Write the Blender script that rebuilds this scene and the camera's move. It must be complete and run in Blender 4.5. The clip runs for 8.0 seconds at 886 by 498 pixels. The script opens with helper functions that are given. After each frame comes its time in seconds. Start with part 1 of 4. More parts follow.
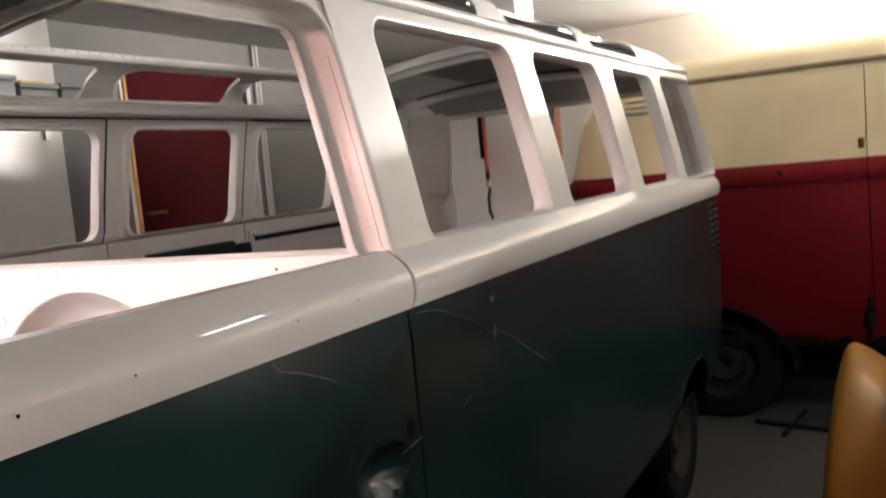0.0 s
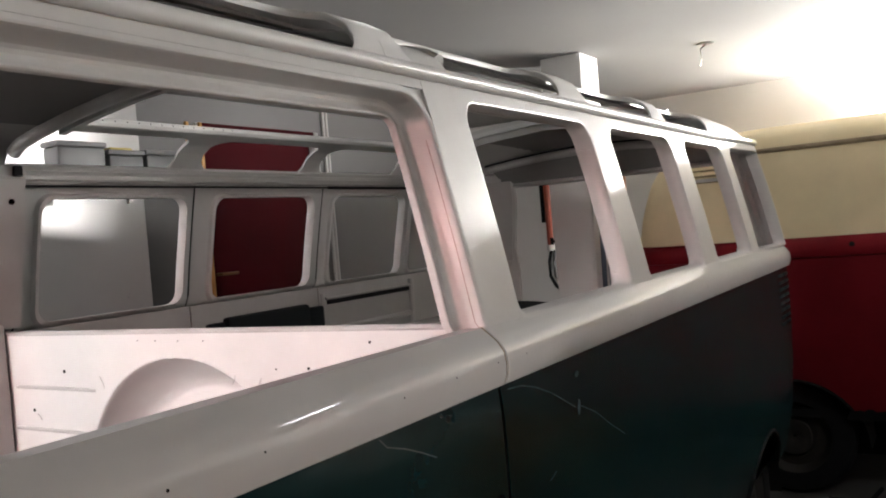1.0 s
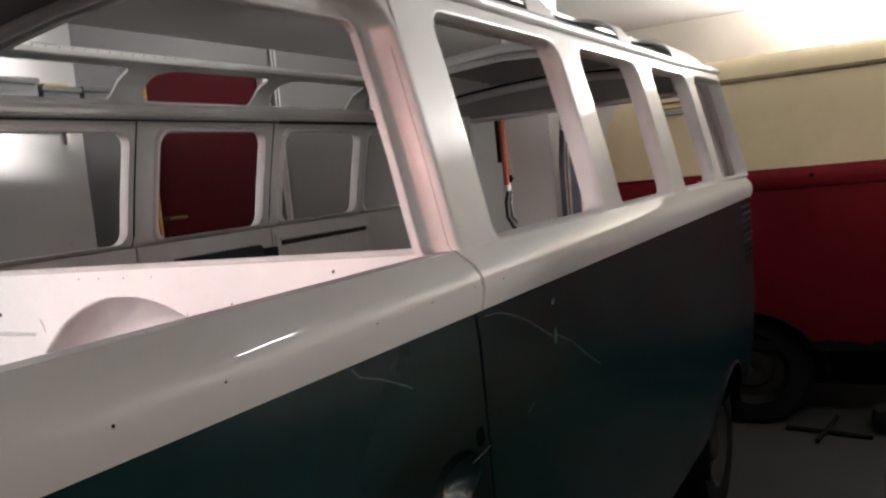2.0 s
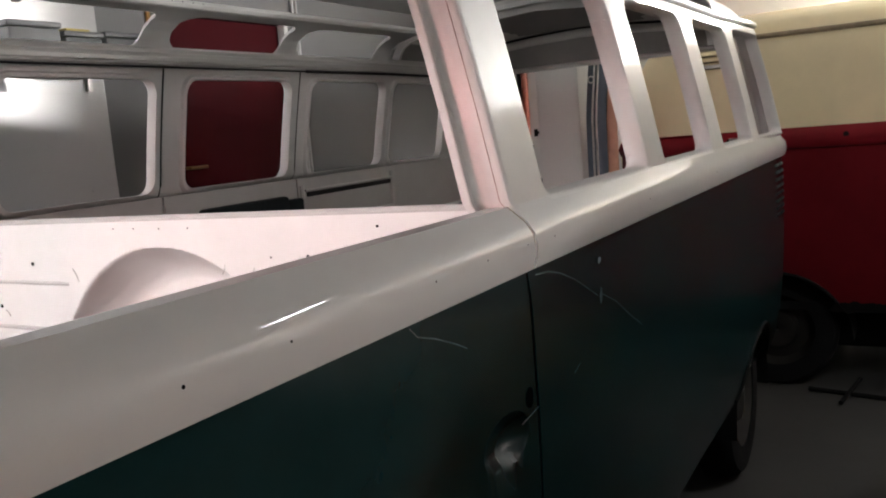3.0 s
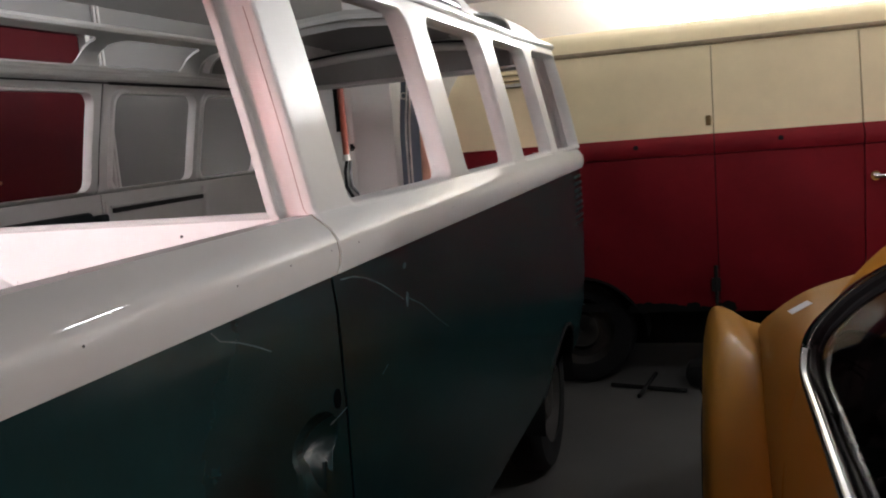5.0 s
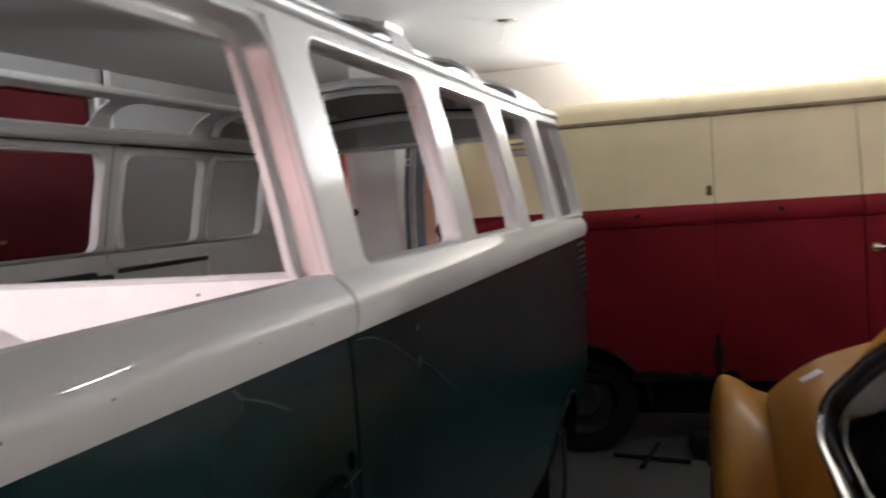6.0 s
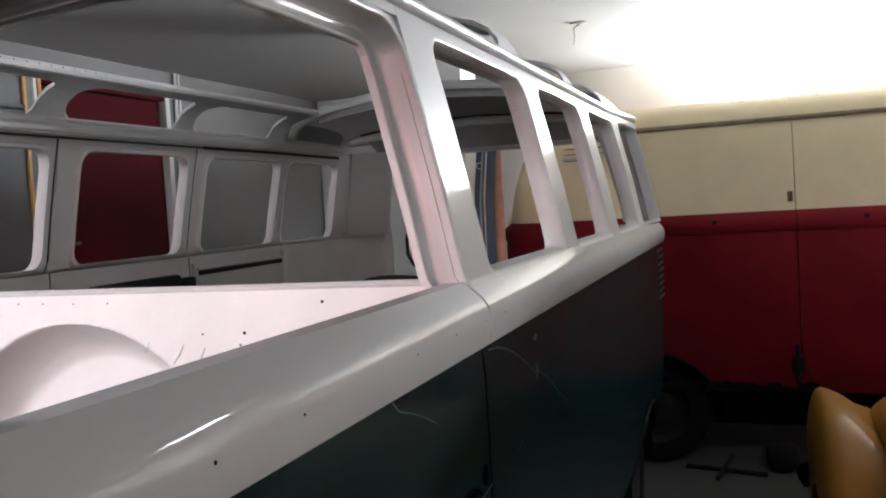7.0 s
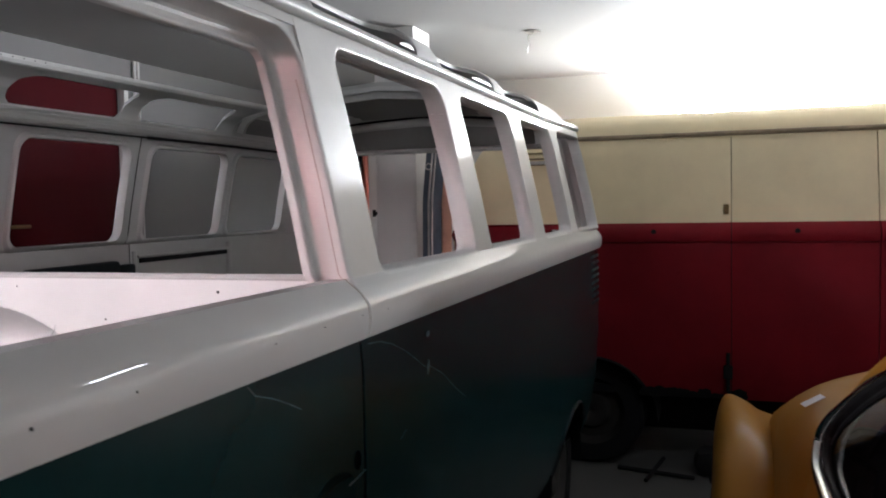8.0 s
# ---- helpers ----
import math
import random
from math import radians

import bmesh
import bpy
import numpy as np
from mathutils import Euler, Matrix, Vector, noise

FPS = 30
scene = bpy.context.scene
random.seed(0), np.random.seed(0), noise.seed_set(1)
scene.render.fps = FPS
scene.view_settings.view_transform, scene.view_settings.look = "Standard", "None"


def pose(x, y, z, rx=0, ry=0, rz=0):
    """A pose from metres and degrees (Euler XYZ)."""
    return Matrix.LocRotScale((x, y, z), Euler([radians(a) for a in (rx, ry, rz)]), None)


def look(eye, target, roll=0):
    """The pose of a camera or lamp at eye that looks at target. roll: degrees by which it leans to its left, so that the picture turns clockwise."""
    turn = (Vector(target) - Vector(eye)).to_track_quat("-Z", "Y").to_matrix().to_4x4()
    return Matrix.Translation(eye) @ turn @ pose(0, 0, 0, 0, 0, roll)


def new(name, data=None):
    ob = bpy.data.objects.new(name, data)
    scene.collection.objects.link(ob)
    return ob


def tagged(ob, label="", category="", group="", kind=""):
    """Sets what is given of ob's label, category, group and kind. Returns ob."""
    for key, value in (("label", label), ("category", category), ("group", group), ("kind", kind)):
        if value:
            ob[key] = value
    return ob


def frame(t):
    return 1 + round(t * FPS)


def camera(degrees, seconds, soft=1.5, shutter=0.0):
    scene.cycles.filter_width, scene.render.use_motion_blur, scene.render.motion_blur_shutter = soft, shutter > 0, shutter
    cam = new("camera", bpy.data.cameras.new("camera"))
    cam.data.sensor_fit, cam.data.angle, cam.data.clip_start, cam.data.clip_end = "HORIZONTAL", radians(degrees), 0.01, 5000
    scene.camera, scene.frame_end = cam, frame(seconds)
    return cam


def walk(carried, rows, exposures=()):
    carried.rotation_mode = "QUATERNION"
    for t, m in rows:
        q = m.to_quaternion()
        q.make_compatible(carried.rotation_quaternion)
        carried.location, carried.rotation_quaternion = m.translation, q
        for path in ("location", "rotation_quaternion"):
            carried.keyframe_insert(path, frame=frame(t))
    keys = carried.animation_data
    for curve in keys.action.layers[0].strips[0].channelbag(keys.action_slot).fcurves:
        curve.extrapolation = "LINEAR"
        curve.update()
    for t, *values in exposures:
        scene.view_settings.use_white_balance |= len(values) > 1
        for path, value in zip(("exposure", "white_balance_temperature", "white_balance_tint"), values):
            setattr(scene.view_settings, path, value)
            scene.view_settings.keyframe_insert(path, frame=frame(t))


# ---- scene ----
cam = camera(55.0, 8.0, 1.9, 0.5)
PATH = [  # seconds, eye, a point two metres ahead, roll
    (0, (0.714, -1.178, 1.426), (-0.237, 0.572, 1.245), -5.5),
    (0.2, (0.722, -1.187, 1.455), (-0.234, 0.554, 1.218), -5.7),
    (0.3, (0.724, -1.201, 1.463), (-0.252, 0.538, 1.305), -5.5),
    (0.4, (0.725, -1.215, 1.465), (-0.271, 0.516, 1.354), -5.4),
    (0.5, (0.721, -1.229, 1.462), (-0.290, 0.495, 1.390), -5.8),
    (0.7, (0.703, -1.246, 1.462), (-0.332, 0.465, 1.417), -4.8),
    (0.9, (0.689, -1.254, 1.467), (-0.356, 0.451, 1.424), -4.7),
    (1, (0.682, -1.253, 1.468), (-0.369, 0.449, 1.435), -4.8),
    (1.2, (0.672, -1.252, 1.469), (-0.370, 0.455, 1.437), -4.3),
    (1.5, (0.649, -1.235, 1.462), (-0.367, 0.487, 1.416), -4.3),
    (1.6, (0.640, -1.224, 1.455), (-0.363, 0.506, 1.397), -4.7),
    (1.8, (0.626, -1.196, 1.436), (-0.330, 0.556, 1.323), -6.3),
    (2, (0.597, -1.177, 1.422), (-0.363, 0.569, 1.256), -5.7),
    (2.2, (0.567, -1.169, 1.426), (-0.406, 0.569, 1.238), -5.0),
    (3.3, (0.524, -1.170, 1.428), (-0.458, 0.548, 1.142), -4.8),
    (3.5, (0.530, -1.171, 1.435), (-0.409, 0.574, 1.164), -4.3),
    (3.8, (0.550, -1.186, 1.439), (-0.290, 0.611, 1.179), -3.1),
    (4, (0.559, -1.194, 1.433), (-0.235, 0.625, 1.179), -2.6),
    (4.2, (0.563, -1.200, 1.434), (-0.200, 0.633, 1.194), -3.0),
    (4.5, (0.562, -1.201, 1.424), (-0.146, 0.659, 1.230), -3.1),
    (4.7, (0.568, -1.200, 1.414), (-0.079, 0.672, 1.139), -3.6),
    (5.8, (0.577, -1.225, 1.417), (0.001, 0.684, 1.261), -5.3),
    (6, (0.543, -1.223, 1.409), (-0.052, 0.683, 1.297), -3.9),
    (6.2, (0.496, -1.217, 1.405), (-0.216, 0.644, 1.234), -4.5),
    (6.3, (0.479, -1.212, 1.410), (-0.244, 0.643, 1.221), -4.4),
    (6.5, (0.454, -1.210, 1.420), (-0.268, 0.647, 1.248), -4.2),
    (6.7, (0.431, -1.219, 1.427), (-0.264, 0.652, 1.292), -2.3),
    (7, (0.396, -1.231, 1.424), (-0.294, 0.643, 1.325), -3.5),
    (7.3, (0.392, -1.243, 1.424), (-0.274, 0.641, 1.341), -0.9),
    (7.5, (0.424, -1.256, 1.426), (-0.209, 0.639, 1.334), -0.7),
    (7.8, (0.507, -1.263, 1.421), (-0.109, 0.637, 1.325), -1.5),
    (8, (0.563, -1.263, 1.426), (-0.070, 0.632, 1.320), -1.1),
]
EXPOSURES = [  # seconds, stops, white balance
    (0.0, 0.32, 7000, 13), (0.5, -0.05, 6750, 11), (1.0, -0.22, 6550, 11), (1.5, -0.30, 6500, 11), (2.0, -0.20, 6550, 12), (3.5, -0.12, 6450, 10),
    (4.5, 0.04, 6380, 12), (6.0, -0.04, 6180, 11), (6.5, -0.05, 6080, 11), (7.0, -0.17, 5980, 10), (8.0, -0.34, 5950, 10),
]
walk(cam, [(t, look(eye, target, roll)) for t, eye, target, roll in PATH], EXPOSURES)

# ---- light and exposure ----
world = bpy.data.worlds.new("world")
scene.world = world
world.use_nodes = True
world.node_tree.nodes["Background"].inputs[0].default_value = (0.6, 0.62, 0.65, 1)
world.node_tree.nodes["Background"].inputs[1].default_value = 0.02

CEIL = 2.39
TUBES = [  # middle of the lamp, its tilt and turn, strength of its tubes, their colour
    ((0.90, 5.24, 2.03), 90.0, 0.0, 2700.0, (1.0, 0.985, 0.945)),
    ((2.75, 5.24, 2.03), 90.0, 0.0, 1500.0, (1.0, 0.985, 0.945)),
]
FLOODS = [((-0.93, 1.12, 2.345), 0.11, 20.0, (0.96, 0.98, 1.0)), ((1.44, 1.46, 2.345), 0.18, 80.0, (0.97, 0.98, 1.0))]  # place, half length, strength, colour
FILL_LAMPS = [  # unseen fill lamps: place, turn, length of the side flaps and of the visor, strength, colour
    ((-1.72, -2.1, 1.86), -20.0, 0.09, 0.62, 520.0, (1.0, 0.955, 0.945)),
    ((-0.50, -2.6, 1.74), 2.0, 0.09, 0.62, 215.0, (1.0, 0.52, 0.49)),
    ((2.30, -3.40, 1.18), 50.0, 0.24, 0.95, 1150.0, (1.0, 0.95, 0.92)),
]


# ---- materials ----
def mat(name, color, rough=0.5, metal=0.0, coat=0.0, spec=0.5, vary=0.12, scale=6.0, bump=0.0, bump_scale=60.0, coat_rough=0.08, sheen=0.0, spots=0.0, spot_color=(0.1, 0.08, 0.06), emit=0.0):
    m = bpy.data.materials.new(name)
    m.use_nodes = True
    nt = m.node_tree
    b = nt.nodes["Principled BSDF"]
    b.inputs["Roughness"].default_value = rough
    b.inputs["Metallic"].default_value = metal
    b.inputs["Coat Weight"].default_value = coat
    b.inputs["Specular IOR Level"].default_value = spec
    b.inputs["Coat Roughness"].default_value = coat_rough
    if sheen > 0:
        b.inputs["Sheen Weight"].default_value = sheen
        b.inputs["Sheen Roughness"].default_value = 0.45
        b.inputs["Sheen Tint"].default_value = (0.68, 0.67, 0.76, 1)
    co = nt.nodes.new("ShaderNodeTexCoord")
    big = nt.nodes.new("ShaderNodeTexNoise")
    big.inputs["Scale"].default_value = scale
    big.inputs["Detail"].default_value = 6
    big.inputs["Roughness"].default_value = 0.65
    nt.links.new(co.outputs["Object"], big.inputs["Vector"])
    ramp = nt.nodes.new("ShaderNodeValToRGB")
    lo = [c * (1 - vary) for c in color]
    hi = [min(1.0, c * (1 + vary)) for c in color]
    ramp.color_ramp.elements[0].position, ramp.color_ramp.elements[0].color = 0.3, (*lo, 1)
    ramp.color_ramp.elements[1].position, ramp.color_ramp.elements[1].color = 0.7, (*hi, 1)
    nt.links.new(big.outputs["Fac"], ramp.inputs["Fac"])
    col = ramp.outputs["Color"]
    if spots > 0:
        sp = nt.nodes.new("ShaderNodeTexNoise")
        sp.inputs["Scale"].default_value = scale * 4.3
        sp.inputs["Detail"].default_value = 8
        sp.inputs["Roughness"].default_value = 0.75
        nt.links.new(co.outputs["Object"], sp.inputs["Vector"])
        thr = nt.nodes.new("ShaderNodeMapRange")
        thr.inputs["From Min"].default_value = 0.62
        thr.inputs["From Max"].default_value = 0.74
        thr.inputs["To Max"].default_value = spots
        nt.links.new(sp.outputs["Fac"], thr.inputs["Value"])
        mix = nt.nodes.new("ShaderNodeMix")
        mix.data_type = "RGBA"
        nt.links.new(thr.outputs["Result"], mix.inputs["Factor"])
        nt.links.new(col, mix.inputs["A"])
        mix.inputs["B"].default_value = (*spot_color, 1)
        col = mix.outputs["Result"]
    nt.links.new(col, b.inputs["Base Color"])
    rr = nt.nodes.new("ShaderNodeMapRange")
    rr.inputs["To Min"].default_value = max(0.02, rough * 0.8)
    rr.inputs["To Max"].default_value = min(1.0, rough * 1.25)
    nt.links.new(big.outputs["Fac"], rr.inputs["Value"])
    nt.links.new(rr.outputs["Result"], b.inputs["Roughness"])
    if bump > 0:
        fine = nt.nodes.new("ShaderNodeTexNoise")
        fine.inputs["Scale"].default_value = bump_scale
        fine.inputs["Detail"].default_value = 5
        nt.links.new(co.outputs["Object"], fine.inputs["Vector"])
        bp = nt.nodes.new("ShaderNodeBump")
        bp.inputs["Strength"].default_value = bump
        bp.inputs["Distance"].default_value = 0.004
        nt.links.new(fine.outputs["Fac"], bp.inputs["Height"])
        nt.links.new(bp.outputs["Normal"], b.inputs["Normal"])
    if emit > 0:
        b.inputs["Emission Color"].default_value = (*color, 1)
        b.inputs["Emission Strength"].default_value = emit
    return m


# Paler spots in the colour stand for hazy reflections as well as smudges.
M_GREEN = mat("green_paint", (0.005, 0.0212, 0.0225), 0.22, spec=0.22, sheen=0.010, vary=0.25, scale=2.5, spots=0.35, spot_color=(0.017, 0.027, 0.031))
M_WHITE = mat("pearl_white_paint", (0.64, 0.635, 0.625), 0.5, coat=0.75, coat_rough=0.03, spec=0.0, vary=0.025, scale=4, bump=0.006, bump_scale=14)
M_FRAME = mat("pearl_white_frame_paint", (0.58, 0.575, 0.565), 0.42, coat=0.35, coat_rough=0.24, spec=0.2, vary=0.045, scale=7, bump=0.03, bump_scale=22, spots=0.30, spot_color=(0.40, 0.35, 0.325))
M_INNER = mat("white_primer", (0.47, 0.465, 0.455), 0.36, vary=0.06, scale=5, bump=0.05, bump_scale=40)
M_BULK = mat("white_bulkhead_paint", (0.66, 0.65, 0.64), 0.45, vary=0.05, scale=5, bump=0.05, bump_scale=40)
M_ROOFIN = mat("dark_grey_lining", (0.21, 0.21, 0.206), 0.6, vary=0.10, scale=5)
M_RED = mat("red_van_paint", (0.150, 0.007, 0.012), 0.55, spec=0.10, vary=0.18, scale=3, bump=0.06, bump_scale=18, spots=0.35, spot_color=(0.06, 0.005, 0.008))
M_CREAM = mat("cream_van_paint", (0.72, 0.615, 0.405), 0.55, spec=0.25, vary=0.07, scale=3, bump=0.02, bump_scale=9)
M_OCHRE = mat("ochre_car_paint", (0.27, 0.124, 0.017), 0.5, coat=0.14, spec=0.05, coat_rough=0.04, vary=0.06, scale=3)
M_WALL = mat("white_wall_paint", (0.62, 0.612, 0.60), 0.75, vary=0.05, scale=1.6, bump=0.12, bump_scale=50)
# One even grey, much darker than the white walls.
M_GREYWALL = mat("dark_grey_wall", (0.145, 0.142, 0.144), 0.8, vary=0.06, scale=1.6, bump=0.12, bump_scale=50)
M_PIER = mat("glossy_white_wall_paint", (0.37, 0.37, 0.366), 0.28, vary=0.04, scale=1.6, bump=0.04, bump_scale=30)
M_CEIL = mat("white_ceiling_paint", (0.34, 0.337, 0.332), 0.85, vary=0.04, scale=1.2, bump=0.1, bump_scale=40)
# Worn pale concrete, its shade put into a much darker base colour.
M_FLOOR = mat("shade_dark_concrete", (0.066, 0.0645, 0.061), 0.8, spec=0.15, vary=0.14, scale=2.2, bump=0.2, bump_scale=35, spots=0.5, spot_color=(0.06, 0.057, 0.05))
M_RUBBER = mat("tyre_rubber", (0.010, 0.010, 0.0105), 0.8, spec=0.15, vary=0.2, scale=12, bump=0.1)
M_STEEL = mat("dull_steel", (0.45, 0.44, 0.42), 0.4, metal=0.8, vary=0.2, scale=14)
M_RIM = mat("dirty_wheel_paint", (0.024, 0.022, 0.020), 0.6, spec=0.2, vary=0.3, scale=9)
M_JOINT = mat("brown_joint", (0.28, 0.17, 0.14), 0.7)
M_GUTTER = mat("dirty_gutter", (0.22, 0.17, 0.11), 0.7, vary=0.3, scale=12)
M_BRASS = mat("tarnished_brass", (0.14, 0.09, 0.03), 0.5, metal=0.5, vary=0.25)
M_SCRATCH = mat("pale_scratch", (0.09, 0.105, 0.11), 0.6, spec=0.1, vary=0.5, scale=40)
M_SCUFF = mat("dull_scuff", (0.05, 0.062, 0.068), 0.6, spec=0.1, vary=0.6, scale=60)
# Flank green made a touch paler: louvre edges catching light, put into the colour.
M_LOUVRE = mat("lit_edge_green", (0.010, 0.021, 0.023), 0.45, spec=0.2, vary=0.4, scale=30)
M_CHROME = mat("chrome", (0.82, 0.82, 0.82), 0.08, metal=1.0, vary=0.02)
M_HOLE = mat("dark_opening", (0.002, 0.002, 0.002), 1.0, spec=0.0, vary=0.1)
M_BLACK = mat("black_rubber_seal", (0.010, 0.010, 0.011), 0.6, spec=0.2, vary=0.15)
M_DARK = mat("dark_underseal", (0.012, 0.012, 0.012), 0.8, spec=0.1, vary=0.3, scale=8)
M_REDDOOR = mat("dark_red_door_paint", (0.036, 0.002, 0.004), 0.7, spec=0.06, vary=0.15, scale=2)
M_WOOD = mat("varnished_pine", (0.45, 0.24, 0.07), 0.5, vary=0.2, scale=9)
M_PLASTIC = mat("grey_plastic", (0.088, 0.090, 0.093), 0.5, vary=0.08, scale=6)
M_ORANGE = mat("rusty_primer_panel", (0.68, 0.36, 0.25), 0.6, vary=0.2, scale=7)
M_BLUEGREY = mat("blue_grey_paint", (0.075, 0.10, 0.135), 0.35, coat=0.3, vary=0.12, scale=7)
M_COPPER = mat("red_brown_pipe", (0.26, 0.045, 0.02), 0.45, vary=0.2, scale=10)


# ---- mesh helpers ----
def link_mesh(name, bm, material, smooth=True, angle=40):
    me = bpy.data.meshes.new(name)
    bmesh.ops.recalc_face_normals(bm, faces=bm.faces)
    if smooth:
        for f in bm.faces:
            f.smooth = True
        for e in bm.edges:
            if len(e.link_faces) == 2 and e.calc_face_angle(0) > radians(angle):
                e.smooth = False
    bm.to_mesh(me)
    bm.free()
    me.materials.append(material)
    return new(name, me)


def part(name, bm, material, parent, label="", smooth=True, angle=40):
    ob = link_mesh(name, bm, material, smooth, angle)
    ob.parent = parent
    if label:
        tagged(ob, label)
    return ob


def empty(name, label, category, m=None, group=""):
    ob = new(name)
    ob.empty_display_size = 0.1
    if m is not None:
        ob.matrix_basis = m
    return tagged(ob, label, category, group)


def box_into(bm, lo, hi, bevel=0.0):
    r = bmesh.ops.create_cube(bm, size=1.0)
    vs = r["verts"]
    for v in vs:
        v.co = Vector([lo[i] + (v.co[i] + 0.5) * (hi[i] - lo[i]) for i in range(3)])
    if bevel > 0:
        es = list({e for v in vs for e in v.link_edges})
        bmesh.ops.bevel(bm, geom=es, offset=bevel, segments=2, affect="EDGES", profile=0.5)
    return bm


def box(lo, hi, bevel=0.0):
    return box_into(bmesh.new(), lo, hi, bevel)


def tube_into(bm, pts, r, n=8, caps=True):
    """A round bar along points; r is one radius or one for each point."""
    pts = [Vector(p) for p in pts]
    rings = []
    for i, p in enumerate(pts):
        a = pts[max(i - 1, 0)]
        b = pts[min(i + 1, len(pts) - 1)]
        q = (b - a).to_track_quat("Z", "Y")
        ri = r[i] if isinstance(r, (list, tuple)) else r
        rings.append([bm.verts.new(p + q @ Vector((ri * math.cos(2 * math.pi * k / n), ri * math.sin(2 * math.pi * k / n), 0))) for k in range(n)])
    for a, b in zip(rings, rings[1:]):
        for k in range(n):
            bm.faces.new((a[k], a[(k + 1) % n], b[(k + 1) % n], b[k]))
    if caps:
        bm.faces.new(rings[0][::-1])
        bm.faces.new(rings[-1])
    return bm


def smooth(pts, sub=4):
    """More points along a path, on a curve through those given."""
    pts = [Vector(p) for p in pts]
    out = []
    for i in range(len(pts) - 1):
        a, b, c, d = (pts[max(0, min(len(pts) - 1, i + k))] for k in (-1, 0, 1, 2))
        for k in range(sub):
            t = k / sub
            out.append((2 * t ** 3 - 3 * t ** 2 + 1) * b + (t ** 3 - 2 * t ** 2 + t) * (c - a) / 2 + (-2 * t ** 3 + 3 * t ** 2) * c + (t ** 3 - t ** 2) * (d - b) / 2)
    return out + [pts[-1]]


def tube(pts, r, n=8):
    return tube_into(bmesh.new(), pts, r, n)


def spin(profile, n=32, axis="x"):
    """A turned ring: profile is a closed loop of (along, radius)."""
    bm = bmesh.new()
    rings = []
    for k in range(n):
        a = 2 * math.pi * k / n
        c, s = math.cos(a), math.sin(a)
        ring = []
        for u, r in profile:
            ring.append(bm.verts.new((u, r * c, r * s) if axis == "x" else (r * c, u, r * s)))
        rings.append(ring)
    m = len(profile)
    for k in range(n):
        a, b = rings[k], rings[(k + 1) % n]
        for i in range(m):
            bm.faces.new((a[i], a[(i + 1) % m], b[(i + 1) % m], b[i]))
    return bm


def grid(us, vs, f, thick=None):
    """A sheet f(u, v) over a grid; with thick, a second sheet f(u, v, thick) behind and a rim."""
    bm = bmesh.new()
    front = [[bm.verts.new(f(u, v, 0.0)) for v in vs] for u in us]
    sheets = [front]
    if thick is not None:
        sheets.append([[bm.verts.new(f(u, v, thick)) for v in vs] for u in us])
    for s in sheets:
        for i in range(len(us) - 1):
            for j in range(len(vs) - 1):
                bm.faces.new((s[i][j], s[i + 1][j], s[i + 1][j + 1], s[i][j + 1]))
    if thick is not None:
        b = sheets[1]
        nu, nv = len(us), len(vs)
        loop = [(i, 0) for i in range(nu)] + [(nu - 1, j) for j in range(1, nv)] + [(i, nv - 1) for i in range(nu - 2, -1, -1)] + [(0, j) for j in range(nv - 2, 0, -1)]
        for (i, j), (k, l) in zip(loop, loop[1:] + loop[:1]):
            bm.faces.new((front[i][j], front[k][l], b[k][l], b[i][j]))
    return bm


def steps(a, b, n):
    return [a + (b - a) * i / n for i in range(n + 1)]


def lerp_table(table, v):
    if v <= table[0][0]:
        return table[0][1]
    for (a, fa), (b, fb) in zip(table, table[1:]):
        if v <= b:
            return fa + (fb - fa) * (v - a) / (b - a)
    return table[-1][1]


def rounded(u0, u1, v0, v1, r, rb=None, k=5, m=8):
    """Points round a rectangle with rounded corners (rb: the lower ones), anticlockwise, with m points along each side."""
    rb = r if rb is None else rb
    pts = []
    for cu, cv, q, a0 in ((u1 - rb, v0 + rb, rb, -90), (u1 - r, v1 - r, r, 0), (u0 + r, v1 - r, r, 90), (u0 + rb, v0 + rb, rb, 180)):
        for i in range(k + 1):
            a = radians(a0 + 90 * i / k)
            pts.append((cu + q * math.cos(a), cv + q * math.sin(a)))
        nu, nv = {-90: (u1, v1 - r), 0: (u0 + r, v1), 90: (u0, v0 + rb), 180: (u1 - rb, v0)}[a0]
        pu, pv = pts[-1]
        for i in range(1, m):
            pts.append((pu + (nu - pu) * i / m, pv + (nv - pv) * i / m))
    return pts


def on_rect(p, c, u0, u1, v0, v1):
    """The point on a rectangle's edge seen from c through p."""
    du, dv = p[0] - c[0], p[1] - c[1]
    t = 1e9
    if abs(du) > 1e-9:
        t = min(t, ((u1 if du > 0 else u0) - c[0]) / du)
    if abs(dv) > 1e-9:
        t = min(t, ((v1 if dv > 0 else v0) - c[1]) / dv)
    return (c[0] + du * t, c[1] + dv * t)


